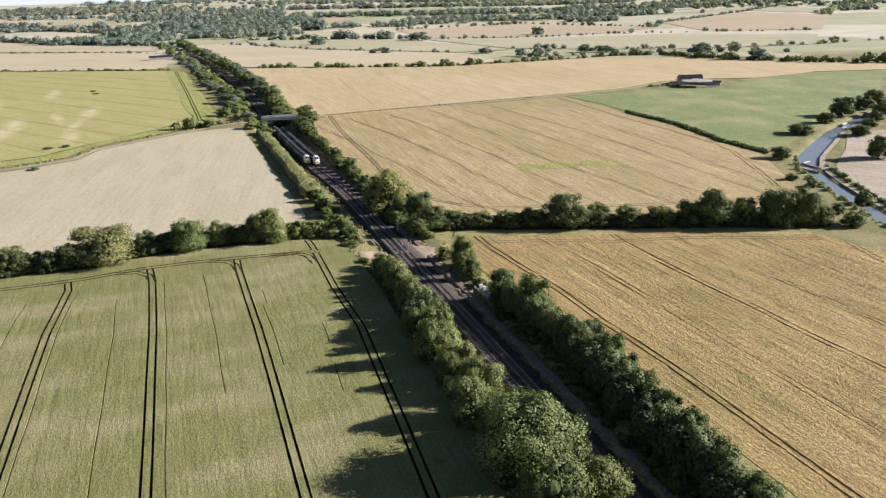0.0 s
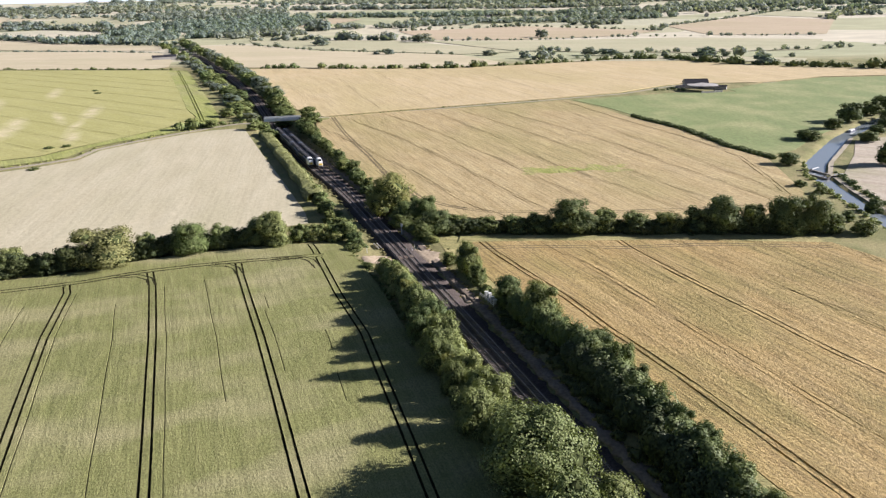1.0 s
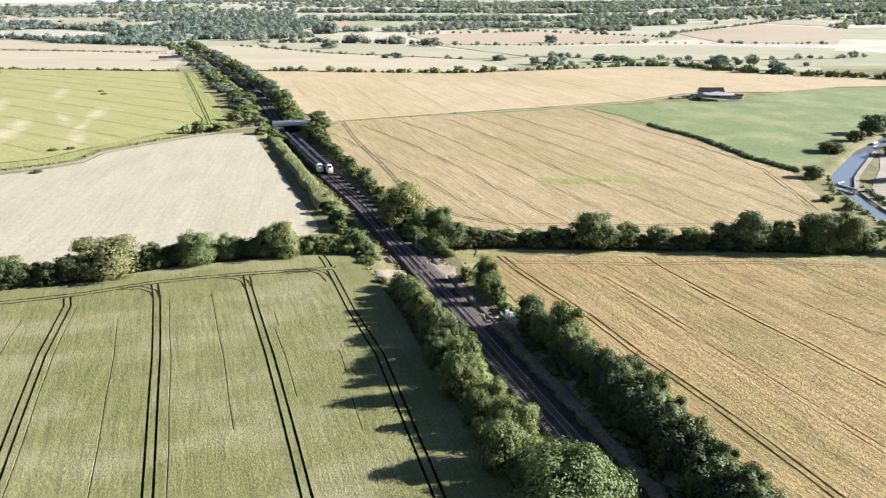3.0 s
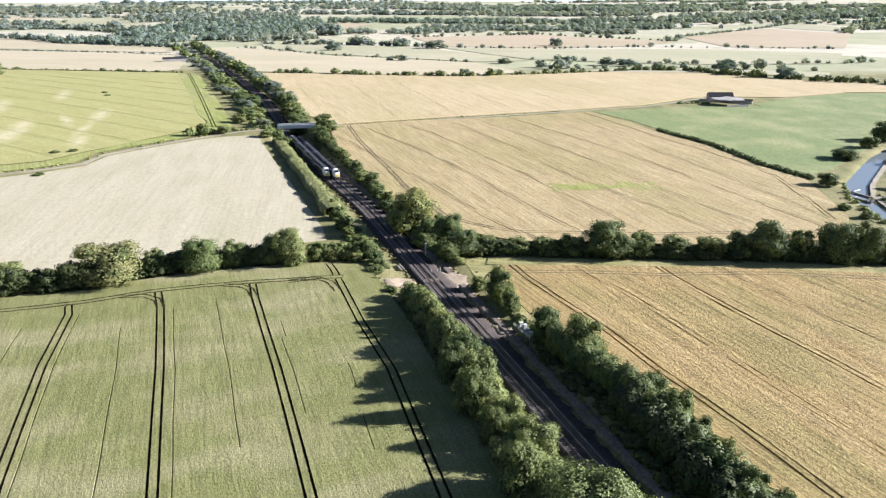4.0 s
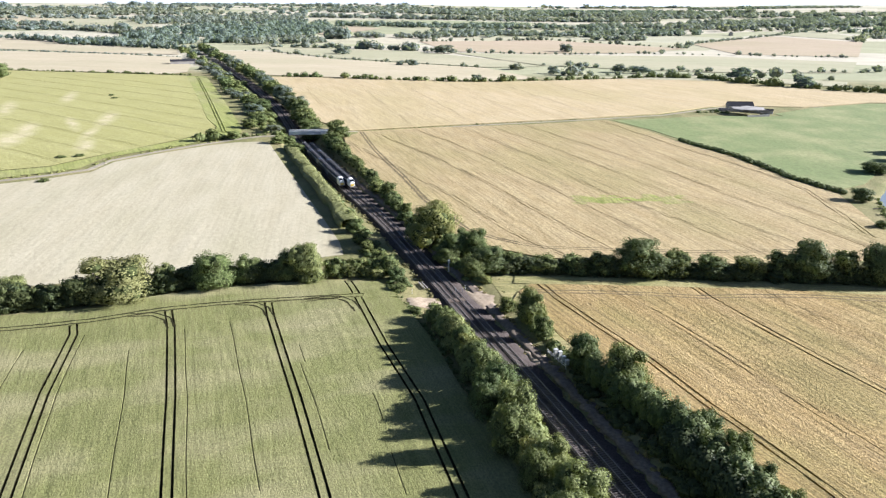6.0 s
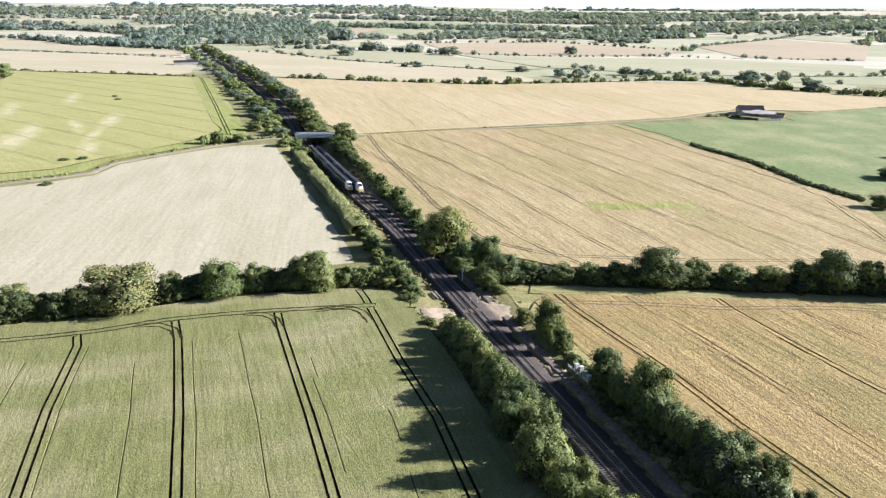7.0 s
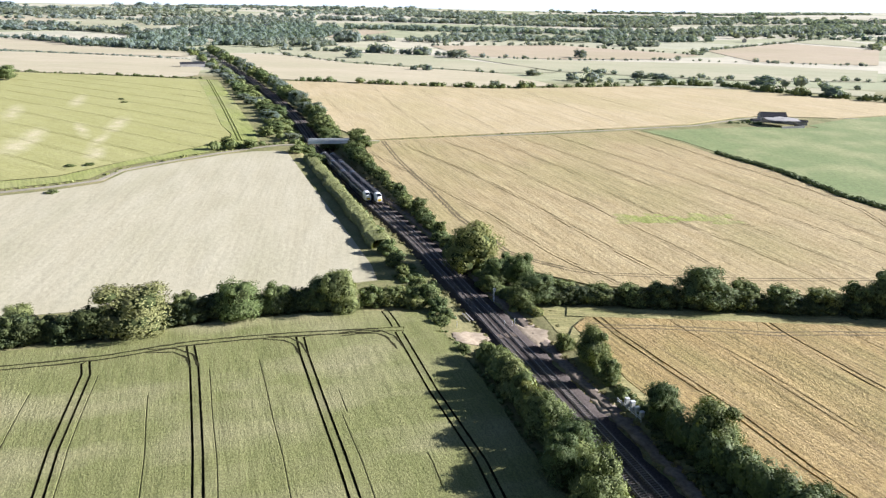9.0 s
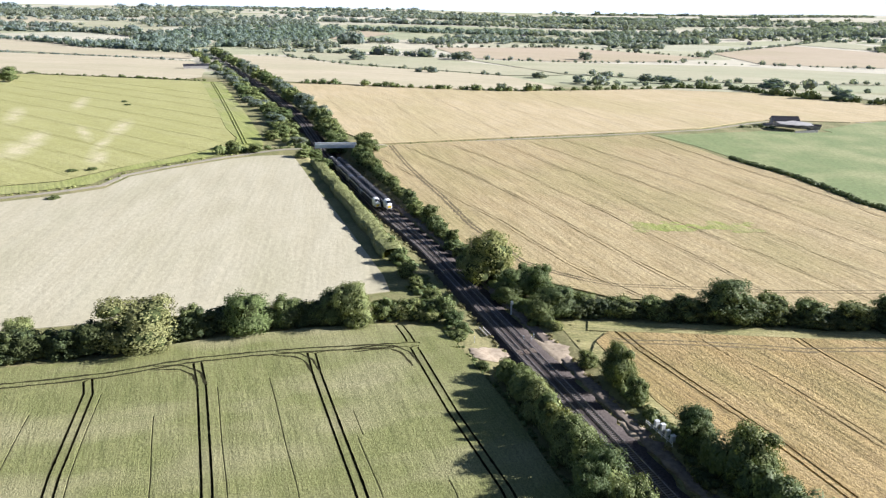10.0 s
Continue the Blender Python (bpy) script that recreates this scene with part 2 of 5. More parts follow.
LANE_W = [(-215, 333), (-191, 350), (-178, 362), (-176.5, 380), (-163.7, 399.5), (-144.5, 423), (-133, 433), (-120, 441), (-101, 443)]
LANE_E = [(-84, 446), (-73.4, 461), (-46, 474.5), (-1.3, 494), (70, 523.6), (130, 551), (172, 586), (205, 610), (280, 606)]


def ground_z(x, y):
    """Height of the ground sheet, with the railway cutting, the canal and the ramps of the lane."""
    x, y = np.asarray(x, float), np.asarray(y, float)
    z = land(x, y)
    inside = (y > -110) & (y < 1250)
    d = np.abs(x - rail_x(y)) * 0.94
    z = z - np.where(inside, (cut_depth(y) + 0.25) * (1 - sstep(7.0, 12.5, d)), 0)
    dist, half = off_line(x, y, CANAL)
    z = z - 1.6 * (1 - sstep(half - 0.5, half + 2.0, dist))
    # the lane climbs to the bridge on both sides
    for line in (LANE_W[-3:], LANE_E[:2]):
        dist, _ = off_line(x, y, [(a, b, 0) for a, b in line])
        ramp_up = np.clip(1 - np.hypot(x + 93, y - 444) / 50, 0, 1)
        z = z + (1 - sstep(2.5, 7.5, dist)) * sstep(6.5, 9.0, d) * ramp_up * 2.0
    return z


# ---- mesh helpers ----
def quick_mesh(name, verts, faces, mat=None, smooth=False):
    """A mesh from arrays; faces all of one size."""
    verts, faces = np.asarray(verts, np.float32), np.asarray(faces, np.int32)
    me = bpy.data.meshes.new(name)
    n, k = faces.shape
    me.vertices.add(len(verts))
    me.vertices.foreach_set("co", verts.ravel())
    me.loops.add(n * k)
    me.loops.foreach_set("vertex_index", faces.ravel())
    me.polygons.add(n)
    me.polygons.foreach_set("loop_start", np.arange(0, n * k, k, dtype=np.int32))
    me.polygons.foreach_set("use_smooth", np.full(n, smooth))
    me.update(calc_edges=True)
    if mat:
        me.materials.append(mat)
    return me


def part(name, data, mat, parent, label=""):
    """One mesh object under a thing, from a bmesh or a mesh."""
    if isinstance(data, bmesh.types.BMesh):
        me = bpy.data.meshes.new(name)
        data.to_mesh(me)
        data.free()
        data = me
    if mat and not data.materials:
        data.materials.append(mat)
    ob = new(name, data)
    ob.parent = parent
    return tagged(ob, label) if label else ob


def thing(name, at=(0, 0, 0), turn=0.0, label="", category="", group="", kind=""):
    ob = new(name)
    ob.matrix_world = pose(*at, 0, 0, turn)
    ob.empty_display_size = 0.5
    return tagged(ob, label, category, group, kind)


def box(bm, cx, cy, cz, sx, sy, sz, bevel=0.0, turn=0.0):
    m = Matrix.Translation((cx, cy, cz)) @ Matrix.Rotation(turn, 4, "Z") @ Matrix.Diagonal((sx, sy, sz, 1))
    r = bmesh.ops.create_cube(bm, size=1.0, matrix=m)
    if bevel:
        edges = {e for v in r["verts"] for e in v.link_edges}
        bmesh.ops.bevel(bm, geom=list(edges), offset=bevel, segments=1, affect="EDGES")
    return bm


def boxed(*args, **kw):
    return box(bmesh.new(), *args, **kw)


def ribbon(pts, half, lift, step=4.0, base=ground_z, wobble=0.0, thick=0.15):
    """A strip along a line of points that follows the ground, with thin sides."""
    pts = np.asarray(pts, float)
    seg = np.hypot(*np.diff(pts, axis=0).T)
    s = np.r_[0, np.cumsum(seg)]
    at = np.linspace(0, s[-1], max(2, int(s[-1] / step) + 1))
    x, y = np.interp(at, s, pts[:, 0]), np.interp(at, s, pts[:, 1])
    tx, ty = np.gradient(x), np.gradient(y)
    n = np.hypot(tx, ty)
    nx, ny = ty / n, -tx / n
    rng = np.random.default_rng(5)
    rows = []
    for side in (-1, -0.33, 0.33, 1):
        h = half * side * (1 + wobble * rng.normal(size=len(x)) * (abs(side) == 1))
        px, py = x + nx * h, y + ny * h
        rows.append(np.c_[px, py, base(px, py) + lift])
    rows = [rows[0] - (0, 0, thick)] + rows + [rows[-1] - (0, 0, thick)]
    v = np.stack(rows, 1)
    k, w = v.shape[:2]
    i = np.arange(k - 1)[:, None] * w + np.arange(w - 1)[None]
    f = np.stack([i, i + 1, i + w + 1, i + w], -1).reshape(-1, 4)
    return v.reshape(-1, 3), f


def across(poly, y):
    """The stretch of x that a plan outline covers at each y (outlines that each row crosses once)."""
    poly = np.asarray(poly, float)
    lo, hi = np.full(len(y), np.inf), np.full(len(y), -np.inf)
    for (ax, ay), (bx, by) in zip(poly, np.roll(poly, -1, 0)):
        if abs(by - ay) < 1e-9:
            continue
        hit = (y >= min(ay, by) - 1e-9) & (y <= max(ay, by) + 1e-9)
        x = ax + (y - ay) / (by - ay) * (bx - ax)
        lo, hi = np.where(hit, np.minimum(lo, x), lo), np.where(hit, np.maximum(hi, x), hi)
    return lo, hi


def turned(p, deg):
    p = np.asarray(p, float)
    c, s = math.cos(radians(deg)), math.sin(radians(deg))
    return np.c_[p[:, 0] * c - p[:, 1] * s, p[:, 0] * s + p[:, 1] * c]


def by_row(pts, y):
    """x along a line at each y, carried straight on past its ends."""
    p = np.asarray(sorted(pts, key=lambda q: q[1]), float)
    c = np.interp(y, p[:, 1], p[:, 0])
    c = np.where(y > p[-1, 1], p[-1, 0] + (y - p[-1, 1]) * (p[-1, 0] - p[-2, 0]) / (p[-1, 1] - p[-2, 1]), c)
    return np.where(y < p[0, 1], p[0, 0] + (y - p[0, 1]) * (p[1, 0] - p[0, 0]) / (p[1, 1] - p[0, 1]), c)


def crop(poly, lift, lines=(), step=2.0, wide=6.0, rut=0.4, gauge=0.93, depth=0.6, thin=(), turn=0.0, base=land, skirt=True, ragged=0.0, furrow=0.05):
    """A standing crop over a plan outline: its top at lift above the land, wheel ruts sunk along lines given as x by y
    (two ruts each), single furrows beside them (line, offset, from y, to y), and sides down to the soil.
    Gives vertices, faces and which faces are rut floors or walls of deep ruts."""
    poly = turned(poly, -turn)
    lines = [turned(p, -turn).tolist() for p in lines]
    y0, y1 = poly[:, 1].min(), poly[:, 1].max()
    y = np.unique(np.r_[np.linspace(y0 + 0.02, y1 - 0.02, max(3, int((y1 - y0) / step))), np.clip(poly[:, 1], y0 + 0.02, y1 - 0.02)])
    lo, hi = across(poly, y)
    rng = np.random.default_rng(len(y))
    cols = []
    for num, pts in enumerate(lines):
        deep = depth[num] if isinstance(depth, (list, tuple)) else depth
        c = by_row(pts, y)
        wob = 0.05 * np.sin(y / 11.0 + c[0])
        for g in (-gauge, gauge):
            half = rut / 2 * (1 + 0.1 * rng.normal(size=len(y)))
            wear = np.interp(y, y[::3], rng.uniform(0, 1, len(y[::3])))
            dd = deep * (1 - ragged * wear)
            for o, dz in ((-half - 0.06, 0), (-half, -dd), (half, -dd), (half + 0.06, 0)):
                cols.append((c + wob + g + o, dz))
    for k, off, a, b in thin:
        c = by_row(lines[k], y) + off + 0.08 * np.sin(y / 5.0)
        on = ((y >= a) & (y <= b)).astype(float)
        for o, dz in ((-0.17, 0), (-0.1, -furrow), (0.1, -furrow), (0.17, 0)):
            cols.append((c + o, dz * on))
    cols.sort(key=lambda q: q[0].mean())
    full = [(lo, 0.0)]
    edges = [lo] + [c for c, _ in cols] + [hi]
    for k, c in enumerate(edges[1:]):
        a = edges[k]
        gap = np.max(np.clip(c, lo, hi) - np.clip(a, lo, hi))
        n = int(gap / wide)
        for j in range(1, n + 1):
            full.append((a + (c - a) * j / (n + 1), 0.0))
        full.append(cols[k] if k < len(cols) else (hi, 0.0))
    xs = np.stack([np.clip(c, lo, hi) for c, _ in full], 1)
    xs = np.maximum.accumulate(xs, 1)
    dz = np.stack([np.broadcast_to(d, y.shape) for _, d in full], 1).copy()
    dz[(xs <= lo[:, None] + 1e-6) | (xs >= hi[:, None] - 1e-6)] = 0
    n, w = xs.shape
    ys = np.broadcast_to(y[:, None], xs.shape)
    flat = turned(np.c_[xs.ravel(), ys.ravel()], turn)
    v = np.c_[flat, base(flat[:, 0], flat[:, 1]) + lift + dz.ravel()]
    i = np.arange(n - 1)[:, None] * w + np.arange(w - 1)[None]
    f = np.stack([i, i + 1, i + w + 1, i + w], -1).reshape(-1, 4)
    area = (xs[:-1, 1:] - xs[:-1, :-1] + xs[1:, 1:] - xs[1:, :-1]).ravel()
    f = f[area > 1e-4]
    # Deep rut walls count too; in green wheat their dark colour paints stalk shade.
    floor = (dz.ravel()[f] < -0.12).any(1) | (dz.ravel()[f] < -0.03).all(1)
    if not skirt:
        return v, f, floor
    rim = np.arange(n) * w, np.arange(n) * w + w - 1
    loop = np.r_[rim[0], (n - 1) * w + np.arange(1, w - 1), rim[1][::-1], np.arange(w - 2, 0, -1)]
    k = len(loop)
    a = np.arange(k)
    sf = np.stack([loop, loop[(a + 1) % k], len(v) + (a + 1) % k, len(v) + a], -1)
    return np.r_[v, v[loop] - (0, 0, lift + 0.4)], np.r_[f, sf], np.r_[floor, np.zeros(k, bool)]


def joined(pieces):
    vs, fs, n = [], [], 0
    for v, f, *_ in pieces:
        vs.append(np.asarray(v, float))
        fs.append(np.asarray(f) + n)
        n += len(v)
    return np.concatenate(vs), np.concatenate(fs)


def shift_line(pts, d):
    """A line moved sideways by d to its left-hand normal."""
    p = np.asarray(pts, float)
    t = np.gradient(p, axis=0)
    t /= np.hypot(*t.T)[:, None]
    return p + np.c_[-t[:, 1], t[:, 0]] * d


def field(name, mat, pieces, label, category, floor=None):
    v, f = joined(pieces)
    me = quick_mesh(name, v, f, mat)
    me.materials.append(floor or mat)
    me.polygons.foreach_set("material_index", np.concatenate([p[2] for p in pieces]).astype(np.int32))
    return tagged(new(name, me), label, category, "", "stuff")


# ---- ground ----
def axis(lo, hi, step, end0, end1):
    core = list(np.arange(lo, hi + 0.1, step))
    d, v = step, hi
    while v < end1:
        d *= 1.16
        v += d
        core.append(min(v, end1))
    d, v = step, lo
    while v > end0:
        d *= 1.16
        v -= d
        core.insert(0, max(v, end0))
    return np.array(core)


def build_ground():
    m, nt, b = start_mat("countryside", 0.95)
    near = grain(nt, place(nt, (14, 18, 14)), 1.0, 3.0)
    fine = grain(nt, place(nt, (0.8, 0.8, 0.8)), 1.0, 4.0, 0.7)
    c = blend(nt, (0.22, 0.22, 0.085), (0.34, 0.30, 0.14), ramp(nt, near, [(0.4, grey(0)), (0.62, grey(1))]))
    c = blend(nt, c, ramp(nt, fine, [(0.3, grey(0.55)), (0.68, grey(1))]), 1.0, "MULTIPLY")
    cells = nt.nodes.new("ShaderNodeTexVoronoi")
    cells.inputs["Scale"].default_value = 1.0
    nt.links.new(place(nt, (380, 210, 400), 12), cells.inputs["Vector"])
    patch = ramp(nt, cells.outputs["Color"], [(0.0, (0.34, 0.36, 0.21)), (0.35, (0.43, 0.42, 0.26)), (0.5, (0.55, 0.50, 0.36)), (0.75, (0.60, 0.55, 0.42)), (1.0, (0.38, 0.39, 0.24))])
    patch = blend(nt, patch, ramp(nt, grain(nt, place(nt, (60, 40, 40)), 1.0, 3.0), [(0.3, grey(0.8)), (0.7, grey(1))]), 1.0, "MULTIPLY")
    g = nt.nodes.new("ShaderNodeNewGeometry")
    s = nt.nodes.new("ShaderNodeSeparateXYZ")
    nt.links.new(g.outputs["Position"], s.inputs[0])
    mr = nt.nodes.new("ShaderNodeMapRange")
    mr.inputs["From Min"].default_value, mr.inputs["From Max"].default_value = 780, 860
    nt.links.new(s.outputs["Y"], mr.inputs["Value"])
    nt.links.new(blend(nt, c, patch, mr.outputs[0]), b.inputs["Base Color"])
    relief(nt, b, fine, 0.8, 0.25)
    xs, ys = axis(-330, 340, 2.5, -4700, 4700), axis(-70, 700, 2.5, -3000, 4700)
    gx, gy = np.meshgrid(xs, ys)
    v = np.stack([gx, gy, ground_z(gx, gy)], -1).reshape(-1, 3)
    w = len(xs)
    i = (np.arange(len(ys) - 1)[:, None] * w + np.arange(w - 1)[None])
    f = np.stack([i, i + 1, i + w + 1, i + w], -1).reshape(-1, 4)
    tagged(new("ground", quick_mesh("ground", v, f, m, True)), "rolling farmland ground with rough dry grass verges", "ground", "", "structure")


build_ground()

# ---- fields ----
T1 = [(-44.5, 234.5), (-42.2, 229), (-30.7, 194.5), (-21.0, 169.8), (-3.2, 105.3), (14, 40)]
T2 = [(-63.2, 216), (-60.8, 208.3), (-46.5, 169.5), (-24.7, 105.9), (-2, 40)]
T3 = [(-88.5, 212), (-84.0, 201.3), (-72.3, 168.5), (-52, 106.7), (-30, 40)]
T4 = [(-110, 205), (-105.6, 196), (-98.7, 168.5), (-81.6, 115.6), (-58, 40)]
T5 = [(-132, 195), (-125, 165), (-110, 118), (-86, 40)]
T6 = [(-158, 188), (-151, 160), (-138, 120), (-114, 40)]
HEAD = [(-215, 173), (-160, 187.5), (-124.9, 197.4), (-114.6, 200.6), (-104.2, 204.3), (-93.9, 209.7), (-89, 212), (-76.6, 216), (-66.6, 218.6), (-39.0, 224.3), (-25, 227)]
G_TOP = [(-215, 184), (-160, 196), (-129.4, 205.2), (-118, 208), (-107, 211.5), (-97.7, 219), (-85.7, 224.5), (-66.3, 231), (-51, 234.5), (-36, 234.4)]
G_EAST = [(-34, 232), (-28.6, 222), (-22.8, 207.5), (-18.5, 196), (-12.8, 176.8), (-4, 152.6), (2, 137.8), (5.8, 121.5), (8.7, 105), (13, 80), (20, 35), (42, -60)]
up, dn = shift_line(HEAD, 1.12), shift_line(HEAD, -1.12)
in_up, in_dn = shift_line(HEAD, 0.76), shift_line(HEAD, -0.76)
GREEN_LIFT = 0.75
thin_rows = [(1, -10.8, 139, 206), (2, -9.8, 100, 189), (2, 3.3, 100, 201), (3, 2.6, 100, 196), (3, -9.7, 150, 188), (1, 3.4, 150, 184), (1, 4.6, 184, 194), (0, -9.5, 138, 152), (0, -9.2, 161, 172)]
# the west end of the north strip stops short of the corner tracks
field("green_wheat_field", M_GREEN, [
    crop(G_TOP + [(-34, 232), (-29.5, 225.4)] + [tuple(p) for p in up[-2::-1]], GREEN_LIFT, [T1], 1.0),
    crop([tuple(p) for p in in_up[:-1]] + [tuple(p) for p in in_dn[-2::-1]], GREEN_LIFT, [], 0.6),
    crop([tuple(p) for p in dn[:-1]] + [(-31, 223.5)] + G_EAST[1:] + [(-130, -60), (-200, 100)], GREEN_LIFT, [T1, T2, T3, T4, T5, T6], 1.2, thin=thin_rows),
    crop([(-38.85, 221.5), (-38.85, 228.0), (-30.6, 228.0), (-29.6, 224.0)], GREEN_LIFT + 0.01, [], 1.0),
], "green unripe wheat field with dark tractor wheel lines", "crop field", M_SOIL_SHADED)

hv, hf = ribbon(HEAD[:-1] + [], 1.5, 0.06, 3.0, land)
tagged(new("headland_ruts", quick_mesh("headland_ruts", hv, hf, M_SOIL_SHADED)), "bare soil wheel ruts across the field end, coloured near black for their shade", "wheel ruts", "", "structure")

W_EAST = [(143, 200), (141, 120), (140, 35), (142, -60)]
W_LINES = [[(13, 231), (14.5, 226.5), (21, 213), (28.6, 197.4), (32, 190), (39, 171.5), (44.2, 160.5), (50.8, 145.3), (57, 129.5), (62.1, 116), (66.3, 105), (92, 40)],
           [(31, 236), (34.3, 228.5), (41.8, 214), (50, 195.3), (58.2, 175.5), (65, 158.6), (73, 140), (81.5, 119.3), (115, 40)],
           [(56, 236), (58.2, 228), (67.3, 205.5), (73.8, 191.3), (80, 178), (86.7, 162), (95.6, 144.2), (140, 50)],
           [(75, 234), (77.8, 227.7), (85.8, 212), (90.6, 202.8), (98.7, 187), (107.9, 165.9), (128, 125)],
           [(102, 229), (103.4, 225), (110.5, 205.3), (117.3, 182.5), (129, 150)], [(128, 236), (128.8, 226), (129.4, 218), (131, 204), (136, 180)]]
field("ripe_wheat_field", M_WHEAT, [
    crop([(4.5, 230), (8.5, 236), (33, 236.5), (77, 236), (124, 232.5)] + W_EAST + [(110, -60), (80, 35), (68.5, 70), (57.5, 103.4), (48.5, 127.6), (35.5, 156), (22, 180), (12.6, 202)], 0.45, W_LINES, 1.3, depth=[0.36, 0.09, 0.17, 0.1, 0.05, 0.1], rut=0.55, ragged=0.85),
], "ripe golden wheat field with sunken wheel lines", "crop field")


def wheel_ruts(pts, level, half, label, gauge=0.95, mat=M_RUT):
    """Two wheel marks along a line across a crop, as strips laid level with its top."""
    out = []
    for g in (-gauge, gauge):
        out.append(ribbon(shift_line(pts, g), half, level, 1.2, land, 0.35, 0.03))
    v, f = joined(out)
    tagged(new("wheel_ruts", quick_mesh("wheel_ruts", v, f, mat)), label, "wheel ruts", "", "structure")


wheel_ruts([(9.2, 231.2), (13.8, 230.3), (27, 231), (42, 230.4), (56, 229.2), (72, 231.0), (89, 231.4), (122, 228.4)], 0.46, 0.3, "trodden wheel marks along the wheat headland")

# Dark strips on the crop top paint the shade of the curving ruts.
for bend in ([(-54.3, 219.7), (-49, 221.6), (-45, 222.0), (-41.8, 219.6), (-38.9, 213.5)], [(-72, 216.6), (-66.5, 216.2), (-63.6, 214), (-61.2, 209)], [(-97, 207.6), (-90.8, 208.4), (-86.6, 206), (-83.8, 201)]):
    wheel_ruts(bend, 0.768, 0.26, "dark strips for the shade in curved wheel marks where tramlines meet the headland", 0.9, M_SOIL_SHADED)

# Dark strips laid over the headland ruts deepen their shade by colour.
wheel_ruts(HEAD[:-2] + [(-45, 223.0)], 0.765, 0.3, "dark strips for the shade in wheel marks along the wheat headland", 0.95, M_SOIL_SHADED)

field("grass_margin", M_MARGIN, [
    crop([(3.5, 236.6), (4.5, 242.4), (10, 242.4), (28, 242.4), (77, 242), (122, 238.5), (122, 233), (77, 236.4), (33, 236.9), (14, 236.5)], 0.3, [], 0.5, skirt=False),
    crop([(4.3, 229.6), (12.4, 202), (21.8, 180), (35.3, 156), (48.3, 127.6), (57.3, 103.4), (68.3, 70), (62.5, 70), (51.5, 103.4), (42.5, 127.6), (29.5, 156), (16.5, 180), (8.2, 202), (2.5, 224)], 0.4, [], 1.0, skirt=False),
], "rough yellow grass margin along the hedgerow and the railway bank", "grass")

field("crossing_grass", M_MARGIN, [
    crop([(-3.2, 239), (1, 242.5), (9, 242.4), (9, 237), (6.2, 230.5), (9.5, 218), (11, 204), (8.5, 203), (5, 211), (2, 219), (-0.5, 228)], 0.07, [], 1.0, base=ground_z, skirt=False),
], "rough sunlit grass between foot crossing and wheat", "grass")

MID_LINES = [[(-58, 411), (-48.4, 393.6), (-35.6, 368.6), (-14.5, 329.8), (-3.2, 304), (4.9, 286.5), (11.1, 276.1), (15.5, 270)],
             [(-56, 457), (-52.1, 448.5), (-26, 406.2), (-3.9, 362.8), (13.1, 323), (25.1, 294.3), (36.8, 270.8)],
             [(-33, 468), (-11.6, 432.9), (12.3, 379.8), (29.4, 344.5), (39.0, 317), (51.2, 291), (58, 272)],
             [(2, 462), (28.2, 404), (44.3, 353), (57, 327.8), (73, 299.1), (85.5, 271)], [(12.7, 483.1), (44.2, 418.4), (62.5, 377.9), (76.4, 341.6), (93.4, 301), (107, 272)],
             [(32, 495), (50.7, 456.6), (73.6, 412.5), (92.5, 369.8), (105.7, 330.7), (121.5, 291.9)], [(72, 508), (97, 408), (110.5, 371.9), (128.2, 308)], [(84, 512), (108, 443.2), (122.5, 410.5), (135.6, 372.9), (139.5, 352), (137, 316), (134, 286)]]
field("ripe_barley_field", M_MID, [
    crop([(-73, 463), (-27.6, 482), (28, 498.5), (86, 523), (102, 491), (112, 459), (130, 418), (140, 373), (151, 347), (146.5, 318), (142, 291), (134, 275), (118, 263), (76, 257), (37, 257.5), (14, 259), (-10, 273), (-32, 304), (-49.5, 350), (-65, 400), (-75.5, 450)], 0.4, MID_LINES, 1.6, 9.0, rut=0.46, depth=[0.13, 0.13, 0.13, 0.1, 0.09, 0.11, 0.08, 0.2], ragged=0.85),
], "ripe barley field with faint wheel lines beside the railway", "crop field")
wheel_ruts([(-67, 464), (-61.2, 441.2), (-55, 418), (-48.6, 397.1), (-36.6, 361.7), (-25.4, 324), (-9.2, 286), (0.3, 277.2), (8, 272.3)], 0.41, 0.5, "broad trodden wheel marks along the edge of the barley", 0.8)
wheel_ruts([(2, 276), (10.4, 270.9), (17, 268.6), (33, 268.4), (63, 267.8), (90, 270), (112, 273)], 0.41, 0.28, "trodden wheel marks along the barley headland")
FW_LINES = [[(-80, 480), (-118, 600), (-150, 720)], [(-40, 488), (-75, 610), (-105, 740)], [(0, 500), (-35, 620), (-65, 740)], [(40, 515), (5, 630), (-25, 740)], [(85, 535), (50, 650), (25, 750)], [(130, 560), (95, 670), (70, 770)]]
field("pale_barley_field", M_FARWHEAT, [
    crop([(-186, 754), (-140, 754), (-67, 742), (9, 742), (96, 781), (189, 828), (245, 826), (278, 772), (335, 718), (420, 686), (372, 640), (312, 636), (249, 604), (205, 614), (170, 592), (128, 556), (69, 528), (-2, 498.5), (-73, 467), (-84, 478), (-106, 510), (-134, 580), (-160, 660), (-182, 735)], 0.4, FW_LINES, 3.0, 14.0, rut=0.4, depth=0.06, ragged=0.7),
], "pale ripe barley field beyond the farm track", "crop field")
